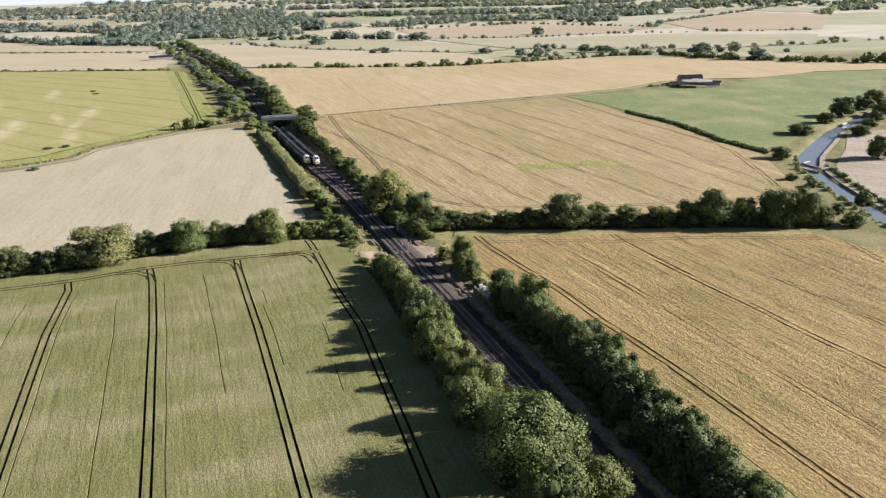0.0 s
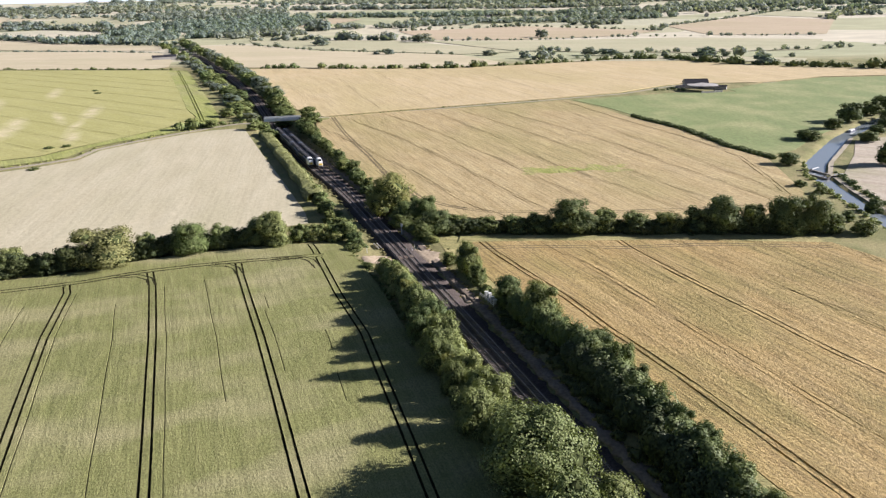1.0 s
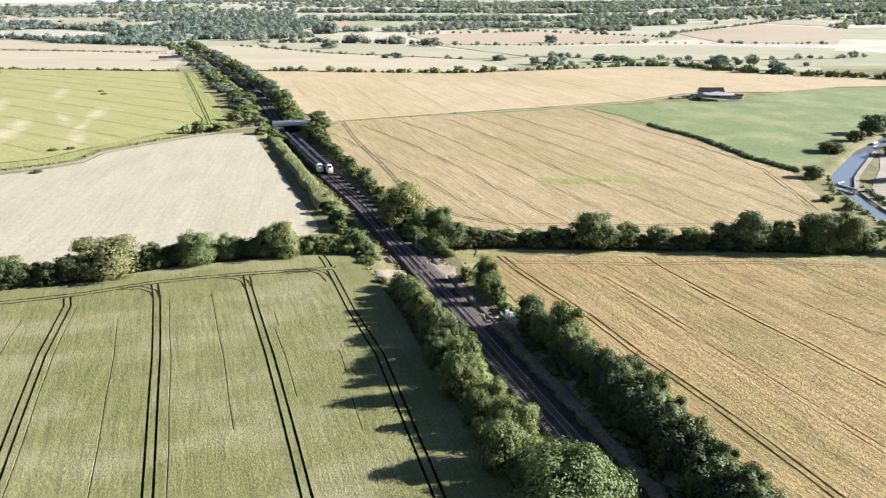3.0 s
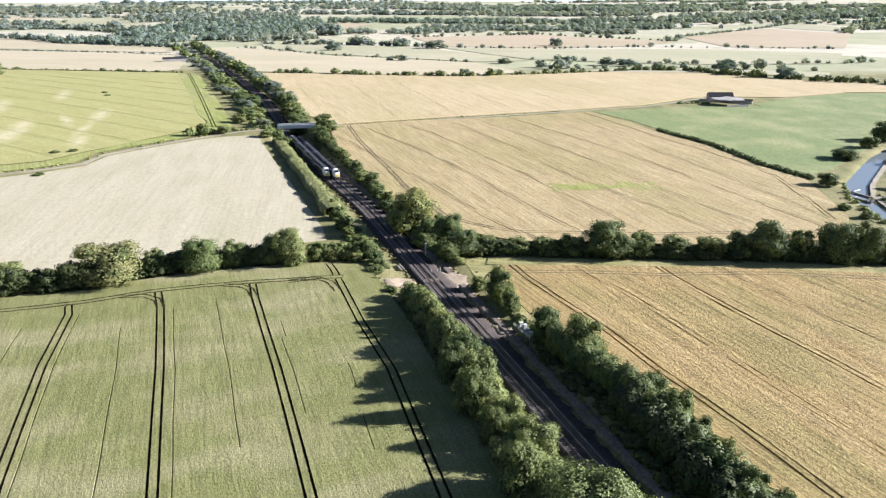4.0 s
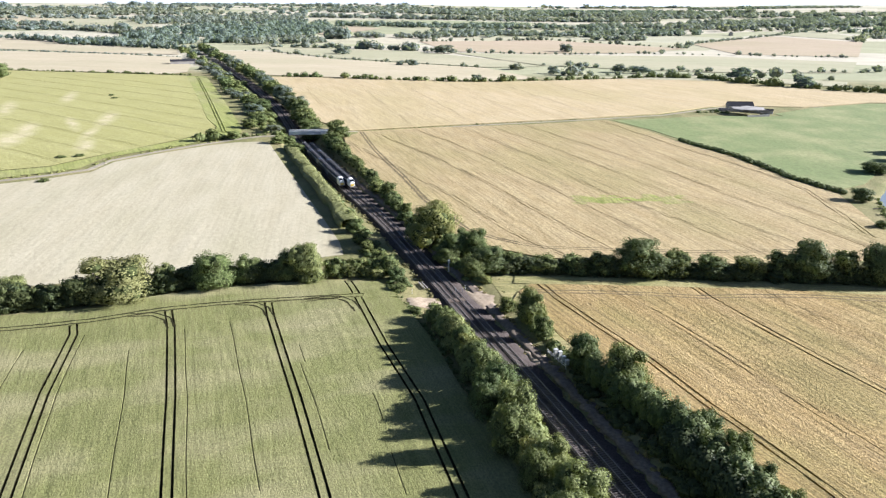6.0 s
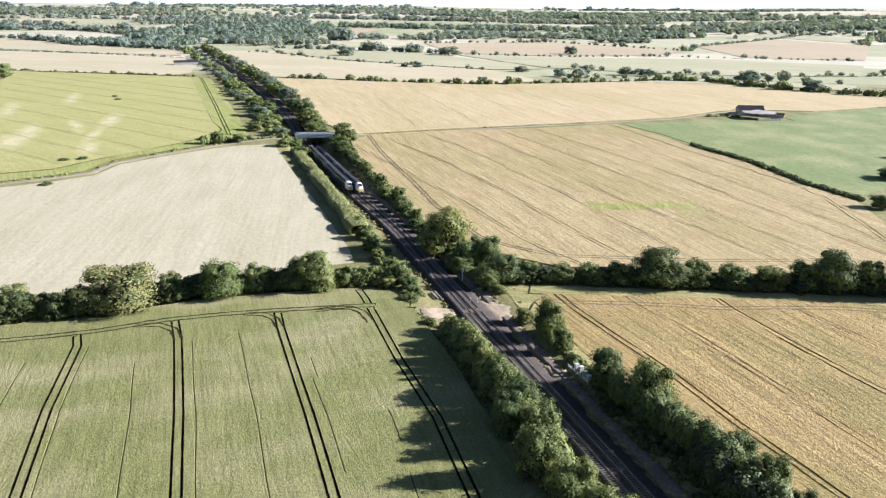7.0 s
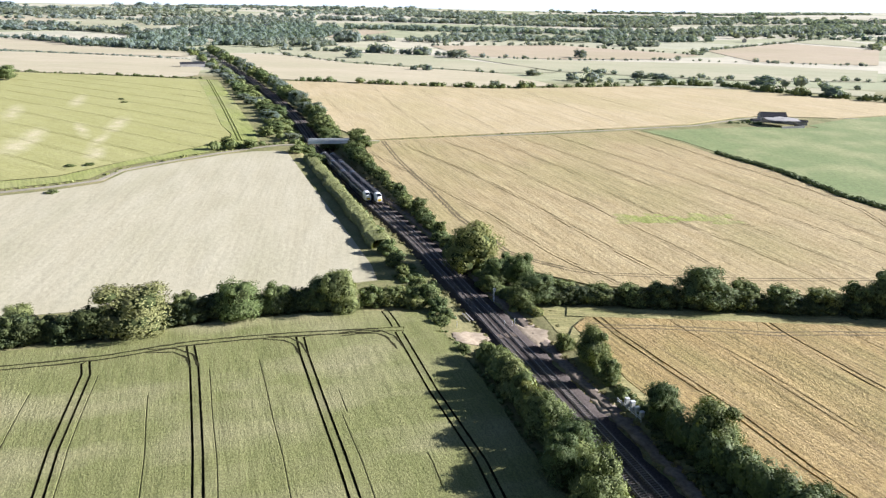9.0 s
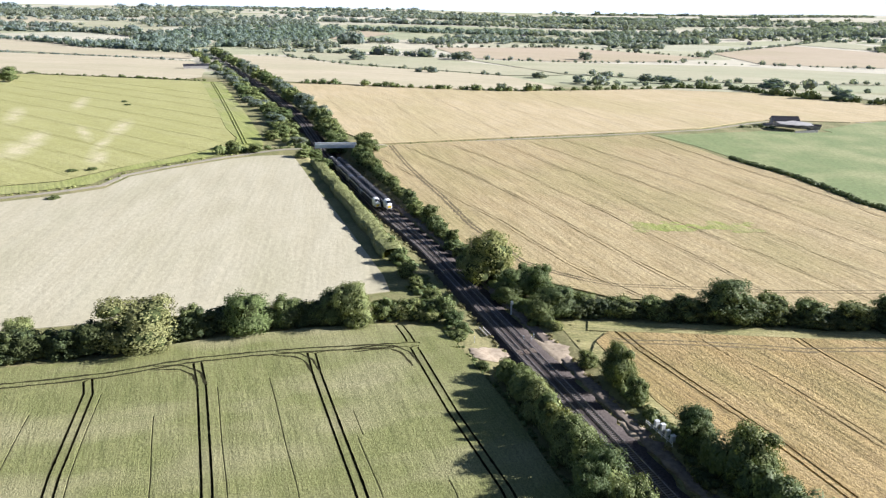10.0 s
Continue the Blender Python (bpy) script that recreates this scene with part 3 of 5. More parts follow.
field("pasture_field", M_PASTURE, [
    crop([(90, 524), (106, 493), (118, 460), (136, 420), (146, 376), (158, 357), (172, 366), (194, 394), (221, 421), (288, 491), (370, 633), (312, 632), (250, 598), (212, 566), (214, 556), (186, 534), (166, 546), (166, 552)], 0.15, [], 4.0, 12.0),
], "short green grazing pasture around the farm yard", "pasture")
field("stubble_field", M_STUBBLE, [
    crop([(-300, 255), (-211, 328), (-187, 345), (-175, 357), (-173, 378), (-161, 395), (-142, 418), (-130, 427.5), (-118, 431), (-112, 428), (-91, 372), (-75.4, 332), (-61, 294), (-52, 270), (-49, 258), (-68, 249.5), (-103, 236), (-140, 224), (-240, 206)], 0.18, [], 3.0, 10.0),
], "pale cut stubble field bleached by the sun", "crop field")
YG_LINES = [turned([(a, 250), (a, 520), (a, 900)], 56.7).tolist() for a in (158, 181, 204.5, 227, 249, 273, 297, 321, 345, 369, 393, 417)]
YG_IN = [(-600, 800), (-445, 780), (-262, 748), (-167, 498), (-153, 470), (-150, 455), (-164, 426), (-179, 404), (-191, 380), (-198, 366), (-222, 352), (-420, 334), (-700, 520)]
field("yellow_green_field", M_YG, [crop(YG_IN, 0.4, YG_LINES, 3.0, 14.0, rut=0.45, depth=0.08, turn=56.7, ragged=0.7, skirt=False)], "yellow-green ripening barley with bleached patches", "crop field")
field("green_headland", M_HEADLAND, [
    crop([(-262.8, 746), (-243, 742), (-141, 478), (-133, 452), (-149.3, 455), (-152.3, 470), (-166.3, 497)], 0.45, [[(-251.8, 741.2), (-200, 604), (-151.1, 474.1)]], 2.0, rut=0.7, depth=0.4),
    crop([(-149.3, 455), (-134, 452), (-152, 421), (-169, 401), (-181, 384), (-183, 363), (-196, 352), (-216, 338), (-420, 320), (-420, 333), (-222, 351.3), (-197.3, 365.5), (-190.3, 379.6), (-178.2, 403.6), (-163.2, 425.6)], 0.3, [], 2.0, skirt=False),
], "greener barley headland along the lane", "crop field")
weeds = random.Random(8)
weed_bits = []
for cx, cy, rx, ry, n in ((46, 328, 12, 6.5, 44), (72, 332, 11, 7, 38)):
    for _ in range(n):
        x, y, r = cx + weeds.gauss(0, 0.45) * rx, cy + weeds.gauss(0, 0.45) * ry, weeds.uniform(1.2, 3.0)
        weed_bits.append(crop([(x - r * 1.2, y), (x - r * 0.5, y + r * 0.7), (x + r * 0.6, y + r * 0.6), (x + r * 1.3, y), (x + r * 0.4, y - r * 0.6), (x - r * 0.6, y - r * 0.5)], 0.42 + weeds.uniform(0, 0.12), [], 0.8, skirt=False))
field("weed_patch", M_WEED, weed_bits, "patch of green weeds in the ripe barley", "weeds")
field("cut_field", M_CUT, [
    crop([(211, 384), (195, 354), (178, 328), (168, 312), (164.5, 256), (162, 200), (158, 40), (330, 40), (360, 300), (262, 402), (228, 392)], 0.15, [], 4.0, 14.0),
], "pale cut field beyond the canal", "crop field")

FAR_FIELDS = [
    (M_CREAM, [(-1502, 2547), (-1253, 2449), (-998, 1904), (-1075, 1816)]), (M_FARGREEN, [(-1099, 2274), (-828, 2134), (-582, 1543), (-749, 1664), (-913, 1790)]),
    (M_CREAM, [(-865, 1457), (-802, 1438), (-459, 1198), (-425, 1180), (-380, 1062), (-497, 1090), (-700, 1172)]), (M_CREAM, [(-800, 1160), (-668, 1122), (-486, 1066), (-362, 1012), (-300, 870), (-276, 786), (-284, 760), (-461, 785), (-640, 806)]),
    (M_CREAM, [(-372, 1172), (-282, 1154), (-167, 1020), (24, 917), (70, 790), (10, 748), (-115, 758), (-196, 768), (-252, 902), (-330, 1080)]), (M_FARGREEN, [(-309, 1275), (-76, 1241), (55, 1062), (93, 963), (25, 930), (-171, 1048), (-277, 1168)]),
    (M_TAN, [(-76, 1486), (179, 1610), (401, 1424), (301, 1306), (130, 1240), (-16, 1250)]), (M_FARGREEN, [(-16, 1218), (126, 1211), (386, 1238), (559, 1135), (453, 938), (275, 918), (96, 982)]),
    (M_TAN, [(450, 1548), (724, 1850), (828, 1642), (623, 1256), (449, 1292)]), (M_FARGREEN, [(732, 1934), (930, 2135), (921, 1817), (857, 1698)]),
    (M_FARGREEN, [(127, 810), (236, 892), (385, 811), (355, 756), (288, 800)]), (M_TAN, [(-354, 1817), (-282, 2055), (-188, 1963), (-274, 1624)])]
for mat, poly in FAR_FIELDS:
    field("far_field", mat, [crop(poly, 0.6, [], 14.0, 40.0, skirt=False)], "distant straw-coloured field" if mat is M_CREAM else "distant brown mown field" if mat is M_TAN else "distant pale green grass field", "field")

# ---- railway ----
RAIL = [(float(rail_x(y)), float(y)) for y in np.arange(-100, 1201, 10)] + [(-430, 1275), (-446, 1340), (-452, 1400), (-448, 1460), (-435, 1520), (-405, 1590), (-350, 1650)]


def rail_level(x, y):
    y = np.asarray(y, float)
    return land(np.where(y < 1230, rail_x(y), x), y) - np.where(y < 1250, cut_depth(y), 0.3)


bed_v, bed_f = joined([ribbon(RAIL, 5.0, 0.0, 1.5, rail_level, 0.07, 0.6)])
tagged(new("railway_bed", quick_mesh("railway_bed", bed_v, bed_f, M_BALLAST, True)), "dark stone ballast bed of a double-track railway", "ballast", "", "structure")
cv, cf = ribbon([(float(rail_x(y)) + 7.3, float(y) + 2) for y in np.arange(-90, 470, 8)], 1.5, 0.02, 1.2, rail_level, 0.28, 0.5)
tagged(new("cess_path", quick_mesh("cess_path", cv, cf, M_CESS, True)), "worn gravel walkway beside the tracks", "path", "", "structure")


def track_line(off):
    y = np.arange(-90, 1300, 2.0)
    p = np.interp(y, [q[1] for q in RAIL[:137]], [q[0] for q in RAIL[:137]])
    pts = np.c_[p, y]
    t = np.gradient(pts, axis=0)
    t /= np.hypot(*t.T)[:, None]
    return pts + np.c_[t[:, 1], -t[:, 0]] * off, t


def sweep(pts, section, lift):
    """A closed cross-section (across, up) carried along a plan line at the railway's level."""
    t = np.gradient(pts, axis=0)
    t /= np.hypot(*t.T)[:, None]
    n = np.c_[t[:, 1], -t[:, 0]]
    z = rail_level(pts[:, 0], pts[:, 1]) + lift
    v = np.stack([np.c_[pts + n * a, z + b] for a, b in section], 1)
    k, w = v.shape[:2]
    i, j = np.arange(k - 1)[:, None] * w, np.arange(w)[None]
    f = np.stack([i + j, i + (j + 1) % w, i + w + (j + 1) % w, i + w + j], -1).reshape(-1, 4)
    return v.reshape(-1, 3), f


SLEEPER = boxed(0, 0, 0, 2.5, 0.28, 0.2, 0.03)
sleeper_me = bpy.data.meshes.new("sleeper")
SLEEPER.to_mesh(sleeper_me)
SLEEPER.free()
sleeper_me.materials.append(M_SLEEPER)


def build_track(off, label):
    root = thing("railway_track", (0, 0, 0), 0, label, "railway track", "tracks", "structure")
    for side in (-0.76, 0.76):
        pts, _ = track_line(off + side)
        v, f = sweep(pts, [(-0.075, 0.0), (-0.05, 0.05), (-0.045, 0.17), (0.045, 0.17), (0.05, 0.05), (0.075, 0.0)], 0.1)
        part("rail", quick_mesh("rail", v, f, M_RAIL), None, root)
    return root


TRACKS = [build_track(-1.75, "steel rails on concrete sleepers in dark ballast"), build_track(1.75, "steel rails on concrete sleepers, near the gravel walkway")]

# ---- trees ----
def ball(cx, cy, cz, rx, ry, rz, n=8, m=6):
    a, b = np.meshgrid(np.linspace(0, 2 * np.pi, n, endpoint=False), np.linspace(0.12, np.pi - 0.12, m))
    v = np.stack([cx + rx * np.cos(a) * np.sin(b), cy + ry * np.sin(a) * np.sin(b), cz + rz * np.cos(b)], -1).reshape(-1, 3)
    i, j = np.arange(m - 1)[:, None] * n, np.arange(n)[None]
    f = np.stack([i + j, i + n + j, i + n + (j + 1) % n, i + (j + 1) % n], -1).reshape(-1, 4)
    return v, f


def crown_mesh(name, seed, leaves, size, lobes=9, twigs=5, low=0.05, top=1.0, inner_mat=True):
    """A crown one metre high and one across: boughs, each with smaller sprays on its outside, clad in clumps of leaves; dark gaps
    stay between the boughs and the outline is uneven."""
    rng = np.random.default_rng(seed)
    mid, half = (low + top) / 2, (top - low) / 2
    c, r, cores = [], [], []
    for k in range(lobes):
        a = 2.4 * k + rng.uniform(-0.5, 0.5)
        h = rng.uniform(-0.85, 0.85)
        d = 0.5 * rng.uniform(0.25, 0.68) * math.sqrt(max(0.2, 1 - max(h, 0.0) ** 2 * 0.75))
        b = np.array((d * math.cos(a), d * math.sin(a), mid + h * half * 0.74))
        rad = rng.uniform(0.14, 0.215) * (1.1 - 0.22 * h)
        cores.append((b, rad * 0.82))
        for _ in range(twigs):
            e = rng.normal(size=3)
            e[2] = abs(e[2]) * 0.9 - 0.25
            e /= np.linalg.norm(e)
            c.append(b + e * rad * rng.uniform(0.5, 0.85))
            r.append(rad * rng.uniform(0.4, 0.75))
    # low boughs that reach the ground all round
    for k in range(6):
        a = k * 1.05 + rng.uniform(-0.3, 0.3)
        b = np.array((0.3 * math.cos(a), 0.3 * math.sin(a), low + half * rng.uniform(0.25, 0.5)))
        rad = rng.uniform(0.15, 0.2)
        cores.append((b, rad * 0.82))
        for _ in range(twigs):
            e = rng.normal(size=3)
            e /= np.linalg.norm(e)
            c.append(b + e * rad * rng.uniform(0.5, 0.9))
            r.append(rad * rng.uniform(0.4, 0.7))
    # the heart of the crown, clad all over
    cores.append((np.array((0, 0, mid - 0.04)), 0.27))
    for k in range(lobes):
        h = 1 - 2 * (k + 0.5) / lobes
        a = 2.4 * k + rng.uniform(-0.3, 0.3)
        q = math.sqrt(1 - h * h)
        c.append(np.array((0.3 * q * math.cos(a), 0.3 * q * math.sin(a), mid - 0.04 + 0.3 * h * max(0.8, half * 1.6))))
        r.append(rng.uniform(0.09, 0.13))
    c, r = np.array(c), np.array(r)
    vz = np.array([1.0, 1.0, max(0.8, half * 1.6)])
    pick = rng.choice(len(r), leaves * 2, p=r**2 / (r**2).sum())
    d = rng.normal(size=(leaves * 2, 3))
    d[:, 2] += 0.25
    d /= np.linalg.norm(d, axis=1)[:, None]
    p = c[pick] + d * (r[pick] * rng.uniform(0.7, 1.25, len(pick)))[:, None] * vz
    inner = np.min([np.linalg.norm((p - b) / vz, axis=1) / q for b, q in cores], axis=0)
    keep = (inner > 0.95) & (p[:, 2] > low * 0.4)
    p, d = p[keep][:leaves], d[keep][:leaves]
    n = (p - (0, 0, mid)) / (0.5, 0.5, half) * 0.5 + d + rng.normal(size=d.shape) * 0.22
    n /= np.linalg.norm(n, axis=1)[:, None]
    u = np.cross(n, rng.normal(size=n.shape))
    u /= np.linalg.norm(u, axis=1)[:, None]
    w = np.cross(n, u)
    s = size * rng.uniform(0.6, 1.2, len(p))[:, None]
    sag = n * s * 0.25
    v = np.stack([p - u * s, p - w * s * 0.7 + sag, p + u * s, p + w * s * 0.7 + sag], 1).reshape(-1, 3)
    f = np.arange(len(v)).reshape(-1, 4)
    skin = len(f)
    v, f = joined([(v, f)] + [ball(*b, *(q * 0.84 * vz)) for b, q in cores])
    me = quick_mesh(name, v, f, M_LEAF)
    me.materials.append(M_INNER_SHADE)
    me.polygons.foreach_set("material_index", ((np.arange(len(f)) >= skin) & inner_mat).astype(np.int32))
    return me


def trunk_mesh(name, seed, height=0.55, girth=0.03):
    rng = np.random.default_rng(seed)
    pieces = []

    def limb(p, q, r0, r1, n=6, k=4):
        p, q = np.array(p, float), np.array(q, float)
        ax = q - p
        u = np.cross(ax, (0.3, 0.9, 0.1))
        u /= np.linalg.norm(u)
        w = np.cross(ax, u)
        w /= np.linalg.norm(w)
        bend = rng.normal(size=3) * 0.03
        v = []
        for i in range(k):
            f = i / (k - 1)
            o = p + ax * f + bend * math.sin(f * math.pi)
            a = np.linspace(0, 2 * np.pi, n, endpoint=False)
            rr = r0 + (r1 - r0) * f
            v.append(o + rr * (np.cos(a)[:, None] * u + np.sin(a)[:, None] * w))
        i, j = np.arange(k - 1)[:, None] * n, np.arange(n)[None]
        pieces.append((np.concatenate(v), np.stack([i + j, i + (j + 1) % n, i + n + (j + 1) % n, i + n + j], -1).reshape(-1, 4)))

    limb((0, 0, -0.03), (0.01, 0.0, height), girth * 1.3, girth * 0.6)
    for k in range(4):
        a = k * 1.6 + rng.uniform(-0.3, 0.3)
        h = height * rng.uniform(0.45, 0.9)
        limb((0.005, 0, h), (0.28 * math.cos(a), 0.28 * math.sin(a), h + rng.uniform(0.15, 0.3)), girth * 0.5, girth * 0.15, 5, 3)
    v, f = joined(pieces)
    return quick_mesh(name, v, f, M_BARK)


CROWNS = {
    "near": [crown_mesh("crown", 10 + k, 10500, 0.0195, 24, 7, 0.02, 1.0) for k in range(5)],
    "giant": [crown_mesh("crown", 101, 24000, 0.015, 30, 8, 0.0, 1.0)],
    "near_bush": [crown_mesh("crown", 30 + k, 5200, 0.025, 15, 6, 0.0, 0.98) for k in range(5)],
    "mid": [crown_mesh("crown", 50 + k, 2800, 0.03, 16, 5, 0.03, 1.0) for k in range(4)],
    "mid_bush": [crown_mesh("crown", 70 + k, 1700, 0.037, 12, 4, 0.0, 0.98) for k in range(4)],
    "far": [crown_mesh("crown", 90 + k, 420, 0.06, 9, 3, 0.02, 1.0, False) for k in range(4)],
}
TRUNKS = [trunk_mesh("trunk", 5 + k) for k in range(3)]
TREE_COUNT = 0


def tree(x, y, w, h, kind="mid", mat=None, label="", name="tree", group=""):
    """A tree or bush h metres high and w across, standing on the ground."""
    global TREE_COUNT
    TREE_COUNT += 1
    k = TREE_COUNT
    rng = random.Random(k * 7 + 3)
    root = thing(name, (x, y, float(ground_z(x, y)) - 0.1), rng.uniform(0, 360), label, "bush" if "bush" in name else "tree", group)
    root.scale = (w * 1.12, w * 1.12 * rng.uniform(0.88, 1.1), h)
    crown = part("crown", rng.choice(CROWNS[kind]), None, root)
    if mat is not None and mat is not M_LEAF:
        crown.material_slots[0].link = "OBJECT"
        crown.material_slots[0].material = mat
    part("trunk", rng.choice(TRUNKS), None, root)
    return root


P, D = M_LEAF_PALE, M_LEAF_DARK
LINE = "trees along the railway"
# trees and bushes on the field side of the railway, from the crossing towards the camera: x, y, width, height, foliage
for x, y, w, h, mat in [(-17.0, 210.2, 5.6, 4, None), (-15.4, 207.2, 5.2, 5, P), (-14.8, 203.2, 6.5, 5, None), (-13.4, 199, 5.6, 5.6, P), (-12.2, 194.6, 7.5, 6, P), (-10.6, 190.4, 5.8, 6, None), (-9.2, 186.4, 6.5, 6, P), (-7.2, 182.4, 6, 6.2, None), (-5.4, 178.6, 8.4, 7, None), (-1.9, 171.5, 8, 7.5, D), (-5.0, 165.5, 7, 7, D), (0.6, 160.4, 9, 8, None),
                        (-0.5, 152, 8.5, 8, D), (2.2, 147.7, 5.2, 5, P), (6.2, 146.8, 6.2, 6, P), (2.6, 141.6, 6, 6, D), (4.7, 143.3, 4.2, 4, P), (3.7, 136.4, 4.6, 4.5, P), (9.6, 137.2, 8.6, 6.5, P), (6.5, 128, 8, 7, None)]:
    h *= 1.12
    tree(x - (1.4 if y > 185 else 2.4), y, w * (0.84 if y > 185 else 0.98), h * (1.3 if y > 181 else 1.28), "near_bush" if h < 6.6 else "near", mat, "dense hedgerow bush with sunlit crown beside the railway" if h < 6.6 else "leafy hedgerow tree with sunlit crown beside the railway", "bush" if h < 6.6 else "tree", LINE)
tree(14.2, 113.6, 16.4, 16.4, "giant", None, "large broad oak with rounded sunlit crown by the railway", "tree", LINE)
for x, y, w, h in [(24.0, 101.5, 10, 10), (16.5, 98, 11, 12.5), (28, 84, 12, 13), (36, 70, 11, 12), (40, 55, 10, 12), (9.5, 122, 8, 9)]:
    tree(x, y, w, h, "near", None, "leafy hedgerow tree with sunlit crown beside the railway", "tree", LINE)
# the far side of the tracks, from the crossing towards the camera
for x, y, w, h, mat in [(6.0, 210.5, 9, 7.6, None), (8.2, 202, 5.6, 5, None), (15.8, 186.3, 9.0, 7.2, D), (16.6, 182.9, 6.4, 5, D), (22.7, 176, 11.4, 9, None), (26.2, 167.6, 6.8, 5, None), (30, 160.5, 7, 5, D), (34.9, 155.4, 8, 6, D), (38, 148, 7.5, 6.5, None),
                        (39.5, 140, 7, 5.5, D), (41, 133, 6.6, 6, None), (43.8, 124.6, 6.6, 5.5, D), (46, 116, 7, 6, None), (47.5, 108, 7, 6, D), (50.5, 98, 7.5, 6, None), (57, 88, 8, 6, D), (60, 78, 8, 6, D), (64, 66, 8, 6, None), (68, 54, 8, 6, D),
                        (30, 152, 6, 3.5, D), (20.5, 170, 6, 4, D)]:
    h *= 1.28 if y > 165 else 1.5
    big = h > 7.2
    tree(x - (0 if y > 165 else 1.2), y, w * (0.86 if y > 165 else 0.76), h, "near" if big else "near_bush", mat, "leafy tree on the railway bank above the wheat" if big else "dense dark bush on the railway bank", "tree" if big else "bush", "bushes on the railway bank")
W_SIDE = [(11, 229), (24, 202), (32.5, 180), (45, 156), (55, 127.6), (61.5, 103.4), (72, 70), (84, 35)]
fill = random.Random(11)
for k in range(22):
    y = 44 + k * 6.2 + fill.uniform(-1, 1)
    outer = float(np.interp(y, [q[1] for q in W_SIDE[::-1]], [q[0] for q in W_SIDE[::-1]])) - (fill.uniform(13.2, 15.6) if y < 172 else fill.uniform(11.4, 13.4))
    tree(outer, y, fill.uniform(5.2, 6.8), fill.uniform(7.4, 9.4), "near_bush", fill.choice([None, D, D]), "dense bush along the edge of the wheat", "bush", "bushes on the railway bank")
for k in range(42):
    y = 42 + k * 4.1 + fill.uniform(-1, 1)
    tree(float(rail_x(y)) - fill.uniform(7.4, 9.0), y + 2, fill.uniform(3.0, 4.0), fill.uniform(2.2, 3.8), "near_bush", fill.choice([None, P, D]), "leafy bush leaning towards the rails", "bush", "bushes by the green wheat")
for k in range(11):
    y = -62 + k * 10.5
    tree(float(rail_x(y)) - fill.uniform(8.5, 11), y, fill.uniform(6, 8), fill.uniform(6, 9), "near_bush", None, "leafy hedgerow tree with sunlit crown beside the railway", "tree", LINE)
    tree(float(rail_x(y)) + fill.uniform(18, 21), y + 3, fill.uniform(5, 7), fill.uniform(5.5, 7.5), "near_bush", D, "dense bush along the edge of the wheat", "bush", "bushes on the railway bank")
# beyond the crossing, field side of the rails
for x, y, w, h, mat in [(-21, 272.5, 15, 15, P), (-13.1, 260.6, 10, 9, None), (-6.8, 259.5, 7.5, 10, None), (-3, 247, 10.5, 9, D), (-8, 243, 8, 7, D), (-16, 256, 8, 6, D), (-27, 283, 7, 7, D)]:
    tree(x, y, w, h, "near", mat, "tall leafy tree where hedge and railway meet" if h > 12 else "leafy tree on the railway bank", "tree", LINE)
rng = random.Random(4)
for k in range(24):
    y = 292 + k * 6.3
    x = float(bank_x(y)) + 8.6 + rng.uniform(-0.8, 2.6)
    h = rng.uniform(4.0, 6.2) + (1.8 if y > 400 else 0)
    tree(x, y, rng.uniform(4.4, 6.4) + (1.5 if y > 400 else 0), h, "mid_bush" if h < 6 else "mid", rng.choice([None, D, None]), "rounded bush on the railway bank" if h < 6 else "rounded tree on the railway bank", "bush" if h < 6 else "tree", LINE)
# clipped hedge between stubble and rails, with bushes in it
for x, y, w, h in [(-45, 270, 6, 5), (-48.5, 282, 6.5, 5.5), (-52, 292.9, 5.5, 5), (-36.5, 250, 6, 5), (-95.5, 413, 11, 6.5), (-103, 434, 9, 6), (-108, 428, 8, 5), (-42, 261, 5, 4)]:
    tree(x, y, w, h, "mid_bush", None, "rounded bush in the hedge beside the stubble", "bush", LINE)
for x, y, w, h, mat in [(-33, 243, 6, 5.5, None), (-30.5, 238, 5, 4, D), (-28.5, 233.5, 4, 3, D), (-29.5, 229, 4.5, 2.6, None), (-24, 214, 3.5, 2.2, D), (-37, 239, 4.5, 3.5, P), (0.4, 218, 4.6, 4, None), (-4.5, 237.5, 4, 2.4, P)]:
    tree(x, y, w, h, "near_bush", mat, "low bush and rank weeds by the foot crossing", "bush", "bushes by the crossing")
# beyond the bridge, both sides
for k in range(60):
    y = 458 + k * 12.5 * (1 + 0.002 * k)
    for side in (-1, 1):
        off = rng.uniform(8.5, 12.5) if side > 0 else rng.uniform(9, 26)
        h = rng.uniform(8, 12.5) if side > 0 else rng.uniform(4, 7.5)
        if y > 1180:
            continue
        lod = "mid" if y < 620 else "far"
        tree(float(rail_x(y)) + side * off, y + rng.uniform(-4, 4), rng.uniform(10, 15) if side > 0 else rng.uniform(8, 13), h, lod, rng.choice([None, D, M_LEAF_HAZED]), "leafy tree in the belt along the railway", "tree", "tree belt beyond the bridge")

# hedge between the green wheat and the stubble: single trees, then the dark thicket between them
HL = "hedgerow between wheat and stubble"
for x, y, w, h, mat, lab in [(-133.4, 220, 7, 6, P, "pale bush in the hedgerow"), (-105.5, 220.3, 19, 12.2, M_LEAF_WILLOW, "broad pale willow in the hedgerow"), (-95, 227, 5.5, 8, P, "small upright tree in the hedgerow"), (-81.3, 229, 12, 11.2, None, "round-crowned oak in the hedgerow"),
                             (-73, 233.5, 7.5, 8.5, None, "small round tree in the hedgerow"), (-62.5, 236, 9, 9, D, "dark leafy tree in the hedgerow"), (-56.8, 235.5, 11, 12, P, "yellow-green ash tree in the hedgerow")]:
    tree(x, y, w, h, "near", mat, lab, "tree", HL)
